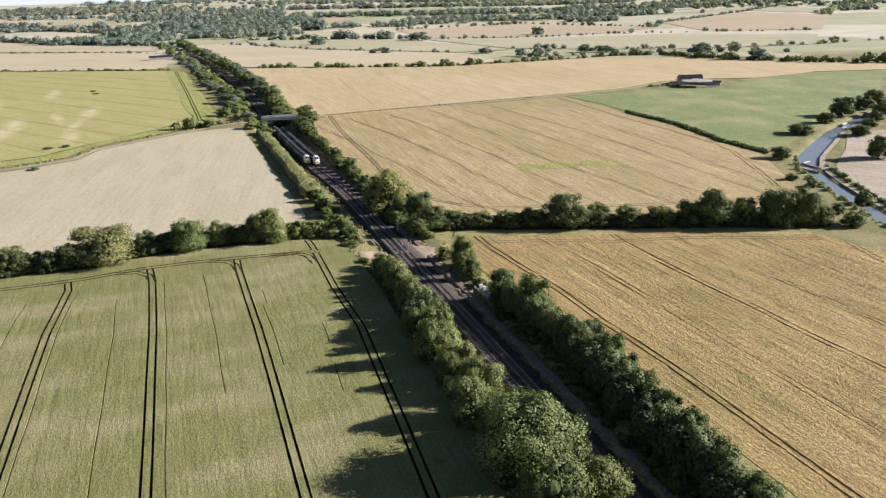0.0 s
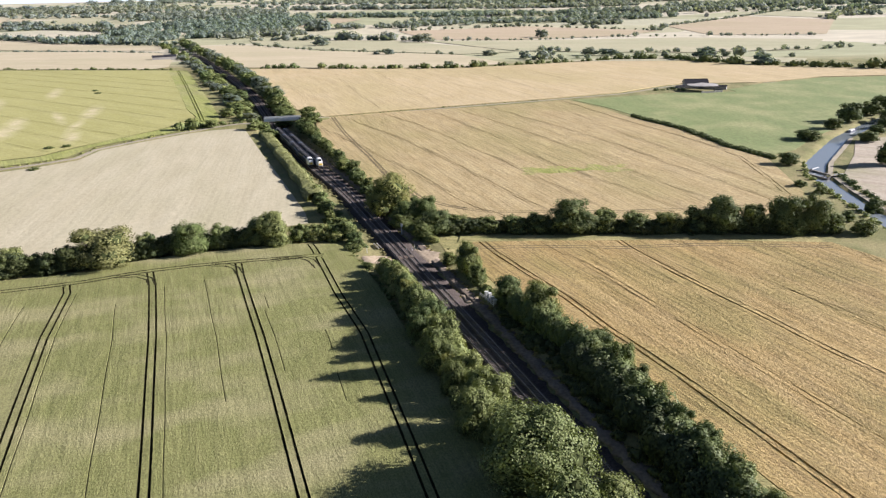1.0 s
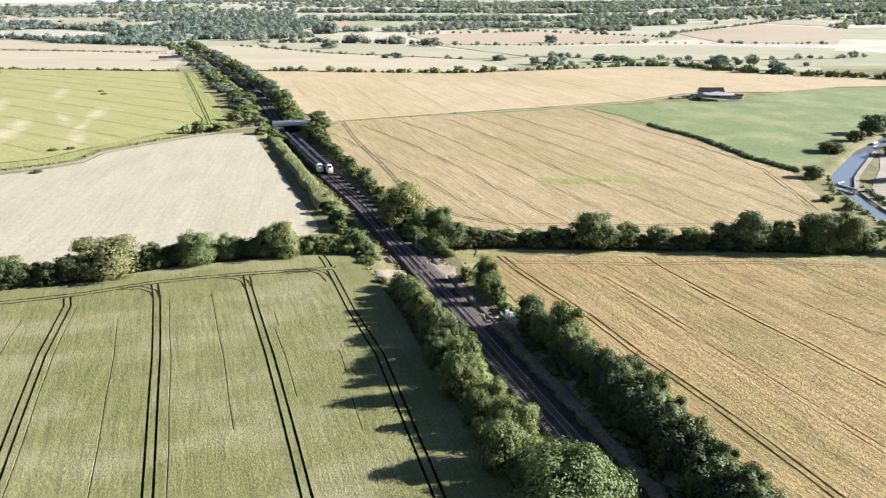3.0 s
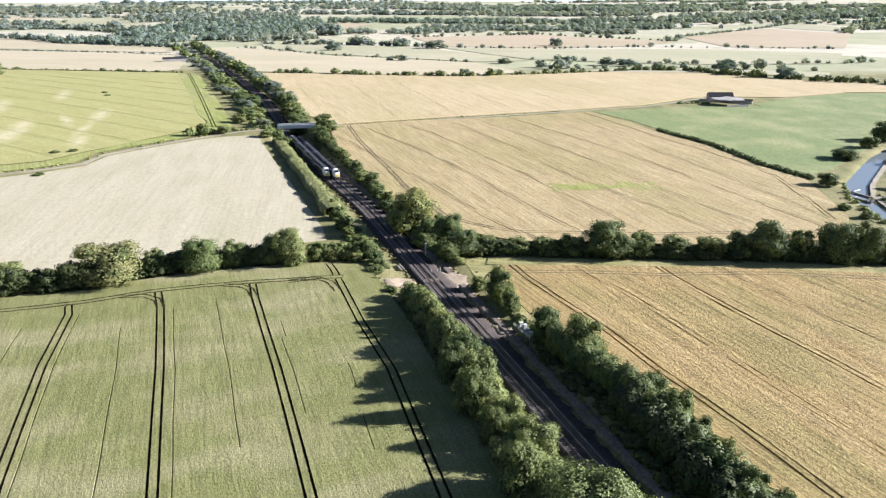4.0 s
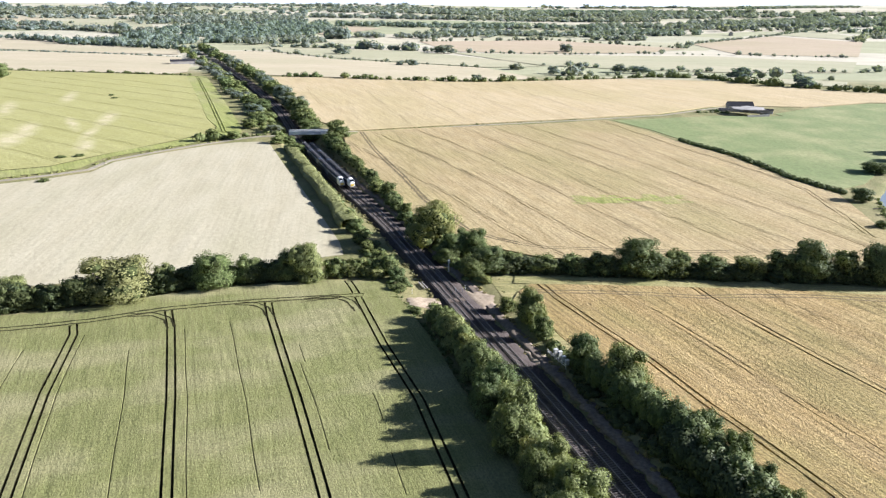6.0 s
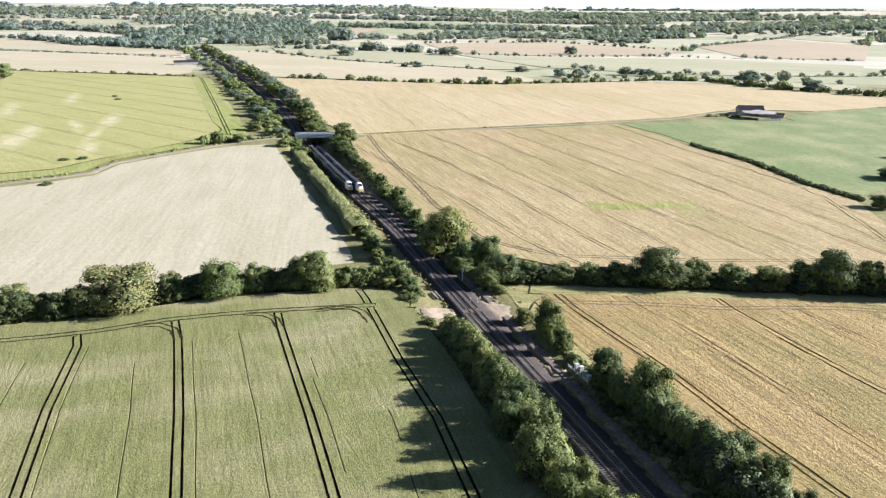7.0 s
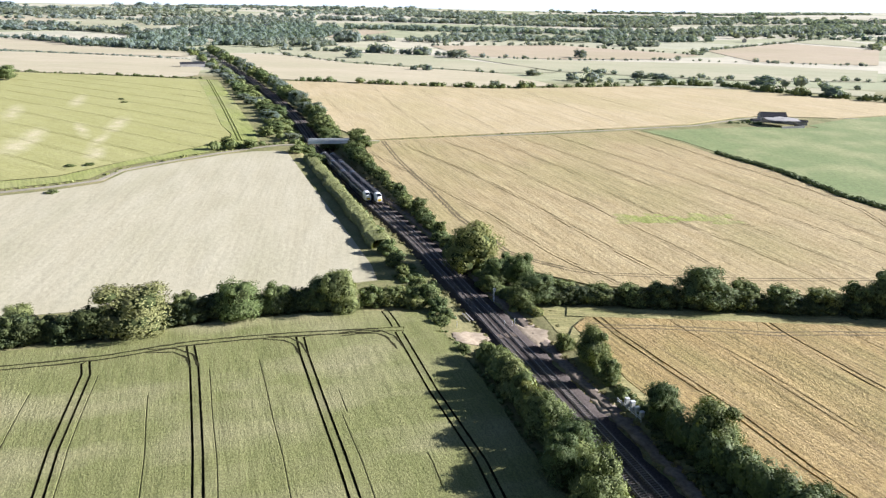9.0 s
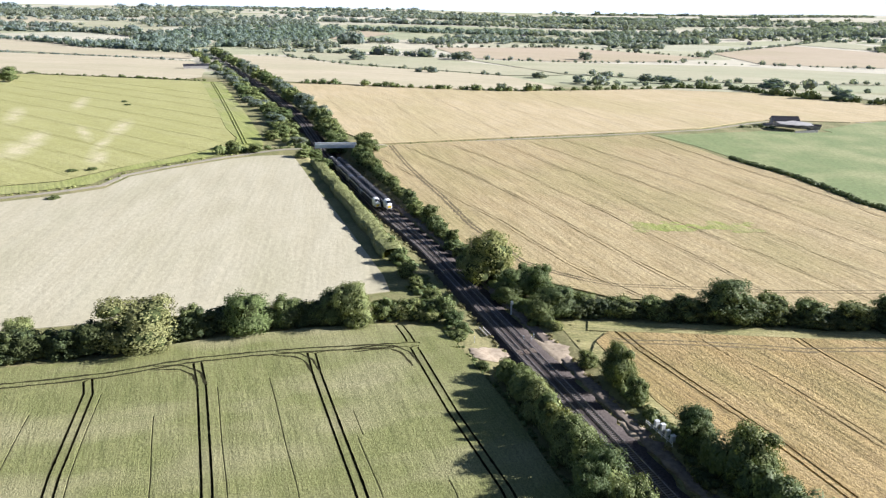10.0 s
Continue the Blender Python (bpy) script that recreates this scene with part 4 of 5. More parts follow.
for k in range(56):
    f = k / 55
    x = -175 + f * 119
    y = float(np.interp(x, [-175, -130, -107, -97, -85, -66, -50], [199, 211, 217, 224.5, 230, 236, 239.5])) + rng.uniform(-1.2, 1.2)
    tree(x, y, rng.uniform(6, 8), rng.uniform(5.5, 8), "mid_bush", M_LEAF_SHADED, "dark dense hedgerow thicket bush", "bush", HL)
for k in range(8):
    x = -50 + k * 2.4
    tree(x, 239.3 + k * 0.35, 5.5, rng.uniform(5, 7), "mid_bush", None if k % 2 else P, "grey-green willow scrub by the railway", "bush", HL)
# hedge between the two ripe fields
HR = "hedgerow between the ripe fields"
for x, y, w, h in [(3.4, 249, 8.5, 6), (13.2, 248, 8.5, 5.5), (22.7, 247, 8.5, 6), (31.4, 247, 9, 7.5), (42.9, 247, 14, 12), (53.6, 247, 10.5, 8), (63.8, 246, 9.5, 7.5), (74.7, 246, 9.5, 7.5), (85.4, 247, 9.5, 9.5), (93, 246, 13.5, 13), (104, 246.5, 9.5, 10), (114.3, 243.5, 12.5, 14), (122.6, 243, 10, 14), (128.5, 243, 8, 8)]:
    tree(x, y, w, h, "near" if h > 11 else "mid", D if h > 11 else None, "broad dark oak in the hedgerow" if h > 11 else "leafy hedgerow tree between ripe fields", "tree", HR)
for k in range(50):
    x = 0 + k * 2.65
    tree(x, 246 - 0.02 * x + rng.uniform(-1, 1.5), rng.uniform(5, 6.5), rng.uniform(4, 6), "mid_bush", M_LEAF_SHADED, "dark hedgerow bush between ripe fields", "bush", HR)
for x, y, w, h in [(139.4, 242, 9, 5), (134, 250, 6, 4), (141, 256, 6, 4), (144.5, 300, 5, 3.5), (148, 290, 5, 3), (152, 233, 6, 3)]:
    tree(x, y, w, h, "mid_bush", None, "low scrub bush on the canal bank", "bush")
for x, y, w, h in [(156.5, 267, 6, 6.5), (199.5, 334, 10, 11), (235.4, 437, 14, 12), (215.9, 417, 8.5, 6.5), (189.2, 389, 12, 5.5), (156.2, 337, 9, 6), (246, 420, 8, 6), (258, 457, 11, 9), (217, 382, 9, 6), (258, 436, 10, 8), (272, 470, 12, 10), (285, 462, 11, 9), (268, 445, 10, 8), (232, 402, 7, 5)]:
    tree(x, y, w, h, "mid", D, "dark rounded tree beside the canal", "tree", "trees beside the canal")
# single trees farther off
for x, y, w, h in [(-412, 703, 14, 14), (8.3, 752, 11.5, 8), (124, 894, 18, 11), (94, 859, 15, 9), (173, 897, 21, 10), (195, 890, 24, 10), (295, 862, 23, 11), (315, 752, 22, 11), (169, 1295, 25, 16), (-28, 1201, 33, 15), (-172, 1130, 23, 13), (-61, 938, 13, 8), (-77, 938, 8, 6), (222, 870, 10, 7), (58, 912, 19, 7), (-133, 435, 7, 5), (-146, 441, 8, 5), (-80, 452, 10, 8), (-76, 446, 9, 7)]:
    tree(x, y, w, h, "mid" if y < 730 else "far", M_LEAF_HAZED if y > 730 else None, "single rounded field tree", "tree", "field trees")

# ---- far hedges and woods ----
def lump(rng, n=6, m=4):
    """Three uneven mounds grown together."""
    out = []
    for k in range(3):
        a = k * 2.1 + rng.uniform(-0.6, 0.6)
        r = rng.uniform(0.21, 0.33)
        v, f = ball(0.2 * math.cos(a), 0.2 * math.sin(a), rng.uniform(0.3, 0.62), r, r, rng.uniform(0.3, 0.4), n, m)
        out.append((v + 0.03 * rng.normal(size=v.shape), f))
    return joined(out)


LUMPS = [lump(np.random.default_rng(k)) for k in range(9)]


def tufted(rng, x, y, w, h, leaves=26, leaf=0.115, core_by=1.0):
    """A far tree: a lumpy core and a skin of leaf clumps."""
    v, f = LUMPS[int(rng.integers(9))]
    a = rng.uniform(0, 6.28)
    c, s = math.cos(a), math.sin(a)
    z = float(land(x, y))
    core = np.c_[(v[:, 0] * c - v[:, 1] * s) * w, (v[:, 0] * s + v[:, 1] * c) * w, v[:, 2] * h] * core_by
    d = rng.normal(size=(leaves, 3))
    d /= np.linalg.norm(d, axis=1)[:, None]
    d[:, 2] = np.abs(d[:, 2]) * 1.2 - 0.3
    p = d * (0.5 * w, 0.5 * w, 0.5 * h) * rng.uniform(0.9, 1.15, (leaves, 1)) + (0, 0, 0.5 * h)
    u = np.cross(d, rng.normal(size=d.shape))
    u /= np.linalg.norm(u, axis=1)[:, None] + 1e-9
    q = np.cross(d, u)
    r = leaf * w * rng.uniform(0.6, 1.3, (leaves, 1))
    lv = np.stack([p - u * r, p - q * r, p + u * r, p + q * r], 1).reshape(-1, 3)
    vv, ff = joined([(core, f), (lv, np.arange(len(lv)).reshape(-1, 4))])
    return vv + (x, y, z - 0.3), ff


def hedge(name, pts, w, h, gap, label, seed, mat=M_LEAF_DARK, odds=1.0, leaves=36, clipped=False, leaf=0.09):
    rng = np.random.default_rng(seed)
    p = np.asarray(pts, float)
    s = np.r_[0, np.cumsum(np.hypot(*np.diff(p, axis=0).T))]
    out = []
    for a in np.arange(0, s[-1], gap):
        if rng.random() > odds:
            continue
        x, y = np.interp(a, s, p[:, 0]) + rng.normal() * 0.3 * w, np.interp(a, s, p[:, 1]) + rng.normal() * 0.3 * w
        k = rng.uniform(0.9, 1.12) if clipped else 0.6 + 0.8 * rng.random() ** 1.5 + 0.7 * (rng.random() < 0.12)
        out.append(tufted(rng, x, y, w * k, h * k, leaves, leaf, 0.9))
    v, f = joined(out)
    return tagged(new(name, quick_mesh(name, v, f, mat)), label, "hedge", "", "stuff")


hedge("hedge", [(115, 459), (124, 440), (133.7, 418), (139, 395), (142.8, 373), (154, 348)], 3.0, 2.2, 0.7, "dark clipped hedge between barley and pasture", 1, clipped=True)
def clipped(name, pts, w, h, label, seed, mat, per=14, leaf=0.2):
    """A broad flat-topped cut hedge: a body with worn shoulders under a close skin of leaves."""
    rng = np.random.default_rng(seed)
    p = np.asarray(pts, float)
    s = np.r_[0, np.cumsum(np.hypot(*np.diff(p, axis=0).T))]
    at = np.arange(0, s[-1], 0.9)
    x, y = np.interp(at, s, p[:, 0]), np.interp(at, s, p[:, 1])
    tx, ty = np.gradient(x), np.gradient(y)
    n = np.hypot(tx, ty)
    nx, ny = ty / n, -tx / n
    wide = 1 + 0.12 * np.sin(at / 5.3) + 0.1 * np.interp(at, at[::4], rng.normal(size=len(at[::4])))
    tall = 1 + 0.1 * np.interp(at, at[::5], rng.normal(size=len(at[::5])))
    prof = [(-0.52, -0.05), (-0.55, 0.35), (-0.5, 0.7), (-0.36, 0.95), (-0.12, 1.0), (0.12, 1.02), (0.36, 0.94), (0.5, 0.7), (0.55, 0.35), (0.52, -0.05)]
    z0 = ground_z(x, y)
    rows = []
    for a, b in prof:
        jig = 0.1 * rng.normal(size=(len(at), 3))
        rows.append(np.c_[x + nx * a * w * wide, y + ny * a * w * wide, z0 + b * h * tall] + jig)
    v = np.stack(rows, 1)
    k, q = v.shape[:2]
    i = np.arange(k - 1)[:, None] * q + np.arange(q - 1)[None]
    f = np.stack([i, i + 1, i + q + 1, i + q], -1).reshape(-1, 4)
    flat = v.reshape(-1, 3)
    m = len(f) * per
    pick = f[rng.integers(len(f), size=m)]
    u1, u2 = rng.random((2, m, 1))
    c = (flat[pick[:, 0]] * (1 - u1) + flat[pick[:, 1]] * u1) * (1 - u2) + (flat[pick[:, 3]] * (1 - u1) + flat[pick[:, 2]] * u1) * u2
    nn = np.cross(flat[pick[:, 1]] - flat[pick[:, 0]], flat[pick[:, 3]] - flat[pick[:, 0]])
    nn /= np.linalg.norm(nn, axis=1)[:, None] + 1e-9
    nn = nn + 0.5 * rng.normal(size=nn.shape)
    nn /= np.linalg.norm(nn, axis=1)[:, None]
    e1 = np.cross(nn, rng.normal(size=nn.shape))
    e1 /= np.linalg.norm(e1, axis=1)[:, None]
    e2 = np.cross(nn, e1)
    r = leaf * rng.uniform(0.6, 1.4, (m, 1))
    c = c + 0.12 * rng.normal(size=c.shape)
    lv = np.stack([c - e1 * r, c - e2 * r * 0.7, c + e1 * r, c + e2 * r * 0.7], 1).reshape(-1, 3)
    vv, ff = joined([(flat, f), (lv, np.arange(len(lv)).reshape(-1, 4))])
    return tagged(new(name, quick_mesh(name, vv, ff, mat)), label, "hedge", "", "stuff")


clipped("clipped_hedge", [(float(bank_x(y)) - 15.0, float(y)) for y in np.arange(286, 424, 6)], 6.0, 3.1, "pale grey-green clipped hedge along the stubble", 20, M_LEAF_WILLOW)
hedge("hedge", [(-174, 758.5), (-140, 758.5)], 6.5, 4.5, 4.0, "broken dark hedgerow across the barley", 2)
hedge("hedge", [(-111, 752), (-67, 745.5), (8.8, 745), (96, 784.5), (189, 831)], 6.0, 4.0, 4.5, "broken dark hedgerow across the barley", 3, odds=0.8)
hedge("hedge", [(189, 832), (245, 831), (278, 776), (337, 722), (420, 690)], 8.0, 5.5, 4.5, "thick hedgerow at the end of the barley", 4)
hedge("hedge", [(-262, 756), (-350, 770), (-445, 786), (-600, 800)], 3.0, 1.8, 2.6, "low dark hedge behind the yellow-green field", 5)
hedge("hedge", [(-364, 1015), (-487, 1069), (-668, 1125), (-800, 1180)], 3.5, 2.2, 3.5, "low dark hedge between distant fields", 6, M_LEAF_HAZED)
hedge("hedge", [(-375, 1188), (-459, 1205), (-620, 1300), (-802, 1445), (-950, 1520)], 11, 8, 7, "belt of distant hedgerow trees", 7, M_LEAF_HAZED)
hedge("hedge", [(-600, 1560), (-760, 1690), (-930, 1820), (-1075, 1820)], 13, 9, 8, "belt of distant hedgerow trees", 8, M_LEAF_HAZED)
hedge("hedge", [(24, 925), (-60, 965), (-167, 1030), (-282, 1165), (-340, 1180)], 6, 4, 8, "broken distant hedgerow", 9, M_LEAF_HAZED, odds=0.5)
hedge("hedge", [(-16, 1232), (126, 1224), (301, 1290), (449, 1270), (623, 1240)], 7, 5, 9, "broken distant hedgerow", 10, M_LEAF_HAZED, odds=0.65)
hedge("hedge", [(-309, 1285), (-165, 1264), (-76, 1255), (-30, 1240)], 13, 8, 8, "belt of distant hedgerow trees", 11, M_LEAF_HAZED)
hedge("hedge", [(96, 990), (275, 925), (453, 945), (600, 1000)], 8, 5, 11, "broken distant hedgerow", 12, M_LEAF_HAZED, odds=0.6)
hedge("hedge", [(401, 1430), (450, 1556), (724, 1860), (960, 2150)], 8, 5, 9, "distant field hedge", 13, M_LEAF_HAZED)
hedge("hedge", [(-76, 1495), (179, 1620), (401, 1440)], 9, 6, 9, "distant field hedge", 14, M_LEAF_HAZED, odds=0.8)
hedge("hedge", [(828, 1650), (850, 1700), (921, 1810), (1100, 1980)], 12, 9, 9, "distant field hedge", 15, M_LEAF_HAZED)
hedge("hedge", [(100, 840), (140, 850), (240, 868), (330, 855), (400, 830)], 9, 6, 11, "trees along the distant stream", 16, M_LEAF_HAZED, odds=0.7)

rng_w = np.random.default_rng(77)


def wood(name, cx, cy, rx, ry, n, w, h, label):
    out = []
    for _ in range(n):
        a, r = rng_w.uniform(0, 6.28), math.sqrt(rng_w.uniform(0, 1))
        k = rng_w.uniform(0.7, 1.3)
        out.append(tufted(rng_w, cx + rx * r * math.cos(a), cy + ry * r * math.sin(a), w * k, h * k, 44, 0.085, 0.9))
    v, f = joined(out)
    return tagged(new(name, quick_mesh(name, v, f, M_LEAF_HAZED)), label, "wood", "", "stuff")


wood("far_wood", -480, 1750, 190, 420, 480, 17, 11, "wooded village edge with rounded tree crowns")
wood("far_wood", -330, 1420, 90, 90, 90, 14, 9, "clump of trees beyond the railway bend")
wood("far_wood", -560, 1330, 110, 60, 80, 14, 9, "clump of trees beyond the railway bend")
wood("far_wood", -700, 2350, 240, 260, 260, 19, 12, "wooded slope behind the village")
wood("far_wood", -1150, 1950, 170, 60, 50, 20, 12, "clump of distant trees")
wood("far_wood", -238, 1535, 26, 16, 12, 22, 19, "tall clump of distant poplars and ash")
wood("far_wood", -150, 1600, 120, 26, 34, 15, 10, "belt of distant broadleaf trees")
wood("far_wood", -10, 1690, 90, 40, 34, 16, 10, "belt of distant broadleaf trees")
wood("far_wood", 150, 1790, 210, 60, 120, 17, 11, "distant broadleaf wood")
wood("far_wood", 330, 1660, 60, 26, 22, 16, 10, "clump of distant trees")
wood("far_wood", 420, 1900, 150, 80, 90, 17, 12, "distant broadleaf wood")
wood("far_wood", -130, 2080, 260, 50, 110, 18, 12, "distant broadleaf wood")
wood("far_wood", 230, 2140, 240, 60, 110, 18, 12, "distant broadleaf wood")
wood("far_wood", 600, 2230, 230, 110, 160, 19, 13, "distant broadleaf wood")
wood("far_wood", -300, 2620, 380, 60, 120, 21, 13, "distant broadleaf wood")
wood("far_wood", 300, 2640, 380, 70, 150, 21, 13, "distant broadleaf wood")
wood("far_wood", 960, 2420, 260, 170, 230, 21, 14, "distant broadleaf wood on the rise")
wood("far_wood", 1330, 2480, 300, 260, 260, 24, 15, "distant broadleaf wood on the rise")
wood("far_wood", -1350, 2900, 500, 260, 280, 24, 14, "distant broadleaf wood")
wood("far_wood", 100, 3150, 800, 90, 190, 25, 14, "distant broadleaf wood")
wood("far_wood", 1000, 3050, 500, 160, 200, 25, 14, "distant broadleaf wood")
for k in range(80):
    d = rng_w.uniform(1900, 4500)
    a = rng_w.uniform(-0.62, 0.62)
    cx, cy = d * math.sin(a), d * math.cos(a)
    hx, hy = rng_w.uniform(60, 330), rng_w.uniform(-60, 60)
    hedge("far_hedge", [(cx - hx, cy - hy), (cx, cy + rng_w.uniform(-30, 30)), (cx + hx, cy + hy)], 13 + d / 300, 7 + d / 700, 12 + d / 200, "line of distant hedgerow trees", 100 + k, M_LEAF_HAZED, 0.85, 18)
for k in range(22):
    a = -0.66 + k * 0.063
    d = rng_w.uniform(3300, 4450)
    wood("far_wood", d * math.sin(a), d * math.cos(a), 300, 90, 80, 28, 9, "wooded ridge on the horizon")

# ---- low growth on the railway banks ----
def scrub(name, inner, outer, y0, y1, n, w, h, label, seed, mat=M_LEAF_DARK, line=bank_x):
    rng = np.random.default_rng(seed)
    out = []
    for _ in range(n):
        y = rng.uniform(y0, y1)
        x = line(y) + rng.uniform(inner(y), outer(y))
        k = rng.uniform(0.6, 1.3)
        v, f = tufted(rng, x, y, w * k, h * k, 70, 0.09)
        out.append((v + (0, 0, float(ground_z(x, y) - land(x, y))), f))
    v, f = joined(out)
    tagged(new(name, quick_mesh(name, v, f, mat)), label, "undergrowth", "", "stuff")


def edge_off(side, y):
    return float(np.interp(y, [q[1] for q in side[::-1]], [q[0] for q in side[::-1]])) - rail_x(y)


scrub("bank_scrub", lambda y: 9.6, lambda y: max(12.5, edge_off(W_SIDE, y) - 10), 60, 186, 480, 2.8, 1.6, "brambles and nettles on the railway bank", 1, M_LEAF_SHADED)
scrub("bank_scrub", lambda y: 12.5, lambda y: 14.5, 186, 214, 40, 2.4, 1.6, "brambles and nettles behind the cabinets", 6)
scrub("bank_scrub", lambda y: -11.0, lambda y: -6.0, 60, 216, 300, 2.8, 1.8, "brambles and nettles beside the green wheat", 2)
scrub("bank_scrub", lambda y: 8.2, lambda y: 13.0, 238, 440, 260, 3.0, 1.8, "brambles on the railway bank", 3)
scrub("bank_scrub", lambda y: -16.0, lambda y: -9.5, 232, 440, 240, 2.6, 1.2, "rank weeds between hedge and rails", 4)
scrub("bank_scrub", lambda y: -22.0, lambda y: -8.5, 452, 900, 330, 5.0, 2.6, "scrub beside the railway", 5, M_LEAF)
def thicket(name, pts, w, h, gap, label, seed, mat):
    """A dense understorey that closes the belt down to the ground."""
    rng = np.random.default_rng(seed)
    p = np.asarray(pts, float)
    s = np.r_[0, np.cumsum(np.hypot(*np.diff(p, axis=0).T))]
    out = []
    for a in np.arange(0, s[-1], gap):
        x, y = np.interp(a, s, p[:, 0]) + rng.normal() * 0.25 * w, np.interp(a, s, p[:, 1]) + rng.normal() * 0.2
        k = rng.uniform(0.8, 1.25)
        v, f = tufted(rng, x, y, w * k, h * k, 260, 0.05, 0.86)
        out.append((v + (0, 0, float(ground_z(x, y) - land(x, y)) - 0.4), f))
    v, f = joined(out)
    tagged(new(name, quick_mesh(name, v, f, mat)), label, "undergrowth", "", "stuff")


thicket("thicket", [(-17.5, 209), (-12.5, 195), (-6, 178), (-1, 160), (2.5, 147), (6.5, 134), (10.5, 122), (19, 100), (28, 82), (39, 55), (58, 0), (80, -60)], 5.0, 6.4, 1.0, "dense hawthorn understorey between field and railway", 51, M_LEAF)
thicket("thicket", [(q[0] - 18.6, q[1]) for q in W_SIDE[3:]], 4.6, 6.4, 1.0, "dense hawthorn understorey on the railway bank", 53, M_LEAF_SHADED)
thicket("thicket", [(q[0] - 15.3, q[1]) for q in W_SIDE[2:]], 4.0, 7.8, 0.9, "dense hawthorn understorey below the wheat", 52, M_LEAF_DARK)
hedge("field_edge_growth", [(a + 0.9, b) for a, b in G_EAST[:9]], 1.5, 1.0, 1.0, "dark rank growth along the fence of the green wheat", 36, M_LEAF_DARK, 1.0, 16)
for x, y in [(-266.7, 592), (-258, 576), (-194.2, 387), (-201, 384), (-187, 340)]:
    tree(x, y, 5, 1.6, "mid_bush", D, "low dark clump of weeds in the barley", "bush", "weed clumps")

M_DRYWEED = leaf_mat("dry_weeds", (0.14, 0.13, 0.05), (0.24, 0.21, 0.09), (0.34, 0.29, 0.14), 0.1)
scrub("trackside_weeds", lambda y: 5.0, lambda y: 6.2, 90, 440, 420, 1.0, 0.5, "dry weeds at the edge of the ballast", 7, M_DRYWEED, rail_x)
scrub("trackside_weeds", lambda y: -6.4, lambda y: -5.0, 90, 440, 420, 1.1, 0.6, "dry weeds at the edge of the ballast", 8, M_DRYWEED, rail_x)
scrub("trackside_weeds", lambda y: 8.6, lambda y: 10.2, 90, 440, 420, 1.2, 0.7, "rank weeds beside the gravel walkway", 9, M_DRYWEED, rail_x)
scrub("crossing_weeds", lambda y: 9.5, lambda y: 19.0, 218, 243, 22, 1.0, 0.45, "tall grass and weeds by the foot crossing", 10, M_DRYWEED)

# ---- canal ----


def canal_sheet():
    p = np.array(CANAL, float)
    s = np.r_[0, np.cumsum(np.hypot(*np.diff(p[:, :2], axis=0).T))]
    at = np.arange(0, s[-1], 3.0)
    x, y, w = (np.interp(at, s, p[:, k]) for k in range(3))
    tx, ty = np.gradient(x), np.gradient(y)
    n = np.hypot(tx, ty)
    nx, ny = ty / n, -tx / n
    level = land(x, y) - 0.75
    v = np.stack([np.c_[x + nx * (w + 0.9) * f, y + ny * (w + 0.9) * f, level] for f in (-1, 1)], 1).reshape(-1, 3)
    i = np.arange(len(at) - 1) * 2
    return v, np.stack([i, i + 1, i + 3, i + 2], -1)


wv, wf = canal_sheet()
tagged(new("water", quick_mesh("water", wv, wf, M_WATER)), "still canal water reflecting the pale sky", "water", "", "structure")
tow = [(x + w + 3.2, y - 0.6) for x, y, w in CANAL[2:]]
tv, tf = ribbon(tow, 1.0, 0.05, 3.0, land, 0.1)
tagged(new("towpath", quick_mesh("towpath", tv, tf, M_TOW)), "worn earth towpath along the canal", "path", "", "structure")
hedge("hedge", [(x + w + 6.0, y) for x, y, w in CANAL[5:10]], 2.2, 1.4, 1.6, "low hedge between towpath and cut field", 31)
hedge("reeds", [(x - w - 2.4, y) for x, y, w in CANAL[4:10]], 2.4, 1.2, 2.2, "reeds and rank grass on the canal bank", 32, M_LEAF_PALE)

M_LOCK = plain_mat("lock_masonry", (0.26, 0.23, 0.20), (0.36, 0.33, 0.29), 0.8, 0.9, 0, 0.02)
M_TIMBER = plain_mat("black_timber", (0.035, 0.03, 0.028), (0.06, 0.052, 0.048), 0.4, 0.8, 0, 0.01)
lock = thing("canal_lock", (161, 323, float(land(161, 323))), 22, "stone canal lock with black timber gates", "canal lock")
for side in (-4.4, 4.4):
    part("lock_wall", boxed(side * 0.75, -3, -0.75, 0.9, 13, 1.3, 0.06), M_LOCK, lock)
for y, s in ((3.0, 1), (-9.0, -1)):
    for side in (-1, 1):
        bm = boxed(side * 1.8, y + s * 0.7, -0.5, 3.6, 0.3, 1.6, 0.03, turn=side * s * 0.32)
        gate = part("lock_gate", bm, M_TIMBER, lock)
        part("balance_beam", boxed(side * 4.2, y + s * 0.1, 0.6, 4.6, 0.35, 0.35, 0.04, turn=side * s * 0.2), M_WHITE if side > 0 else M_TIMBER, gate, "balance beam with white-painted end")

M_BOAT = plain_mat("boat_paint", (0.72, 0.72, 0.70), (0.80, 0.80, 0.78), 1.0, 0.4, 0, 0)
M_HULL = plain_mat("boat_hull", (0.05, 0.06, 0.10), (0.08, 0.09, 0.13), 1.0, 0.5, 0, 0)
boat = thing("canal_boat", (224, 412.5, float(land(224, 412)) - 0.75), -48, "white-roofed narrow boat moored on the canal", "boat")
hull = bmesh.new()
ring = [(-1.0, 7.0), (0, 8.4), (1.0, 7.0), (1.05, -6.5), (0.6, -7.6), (-0.6, -7.6), (-1.05, -6.5)]
for z, k in ((-0.25, 0.9), (0.55, 1.0)):
    for a, b in ring:
        hull.verts.new((a * k, b * 0.62, z))
hull.verts.ensure_lookup_table()
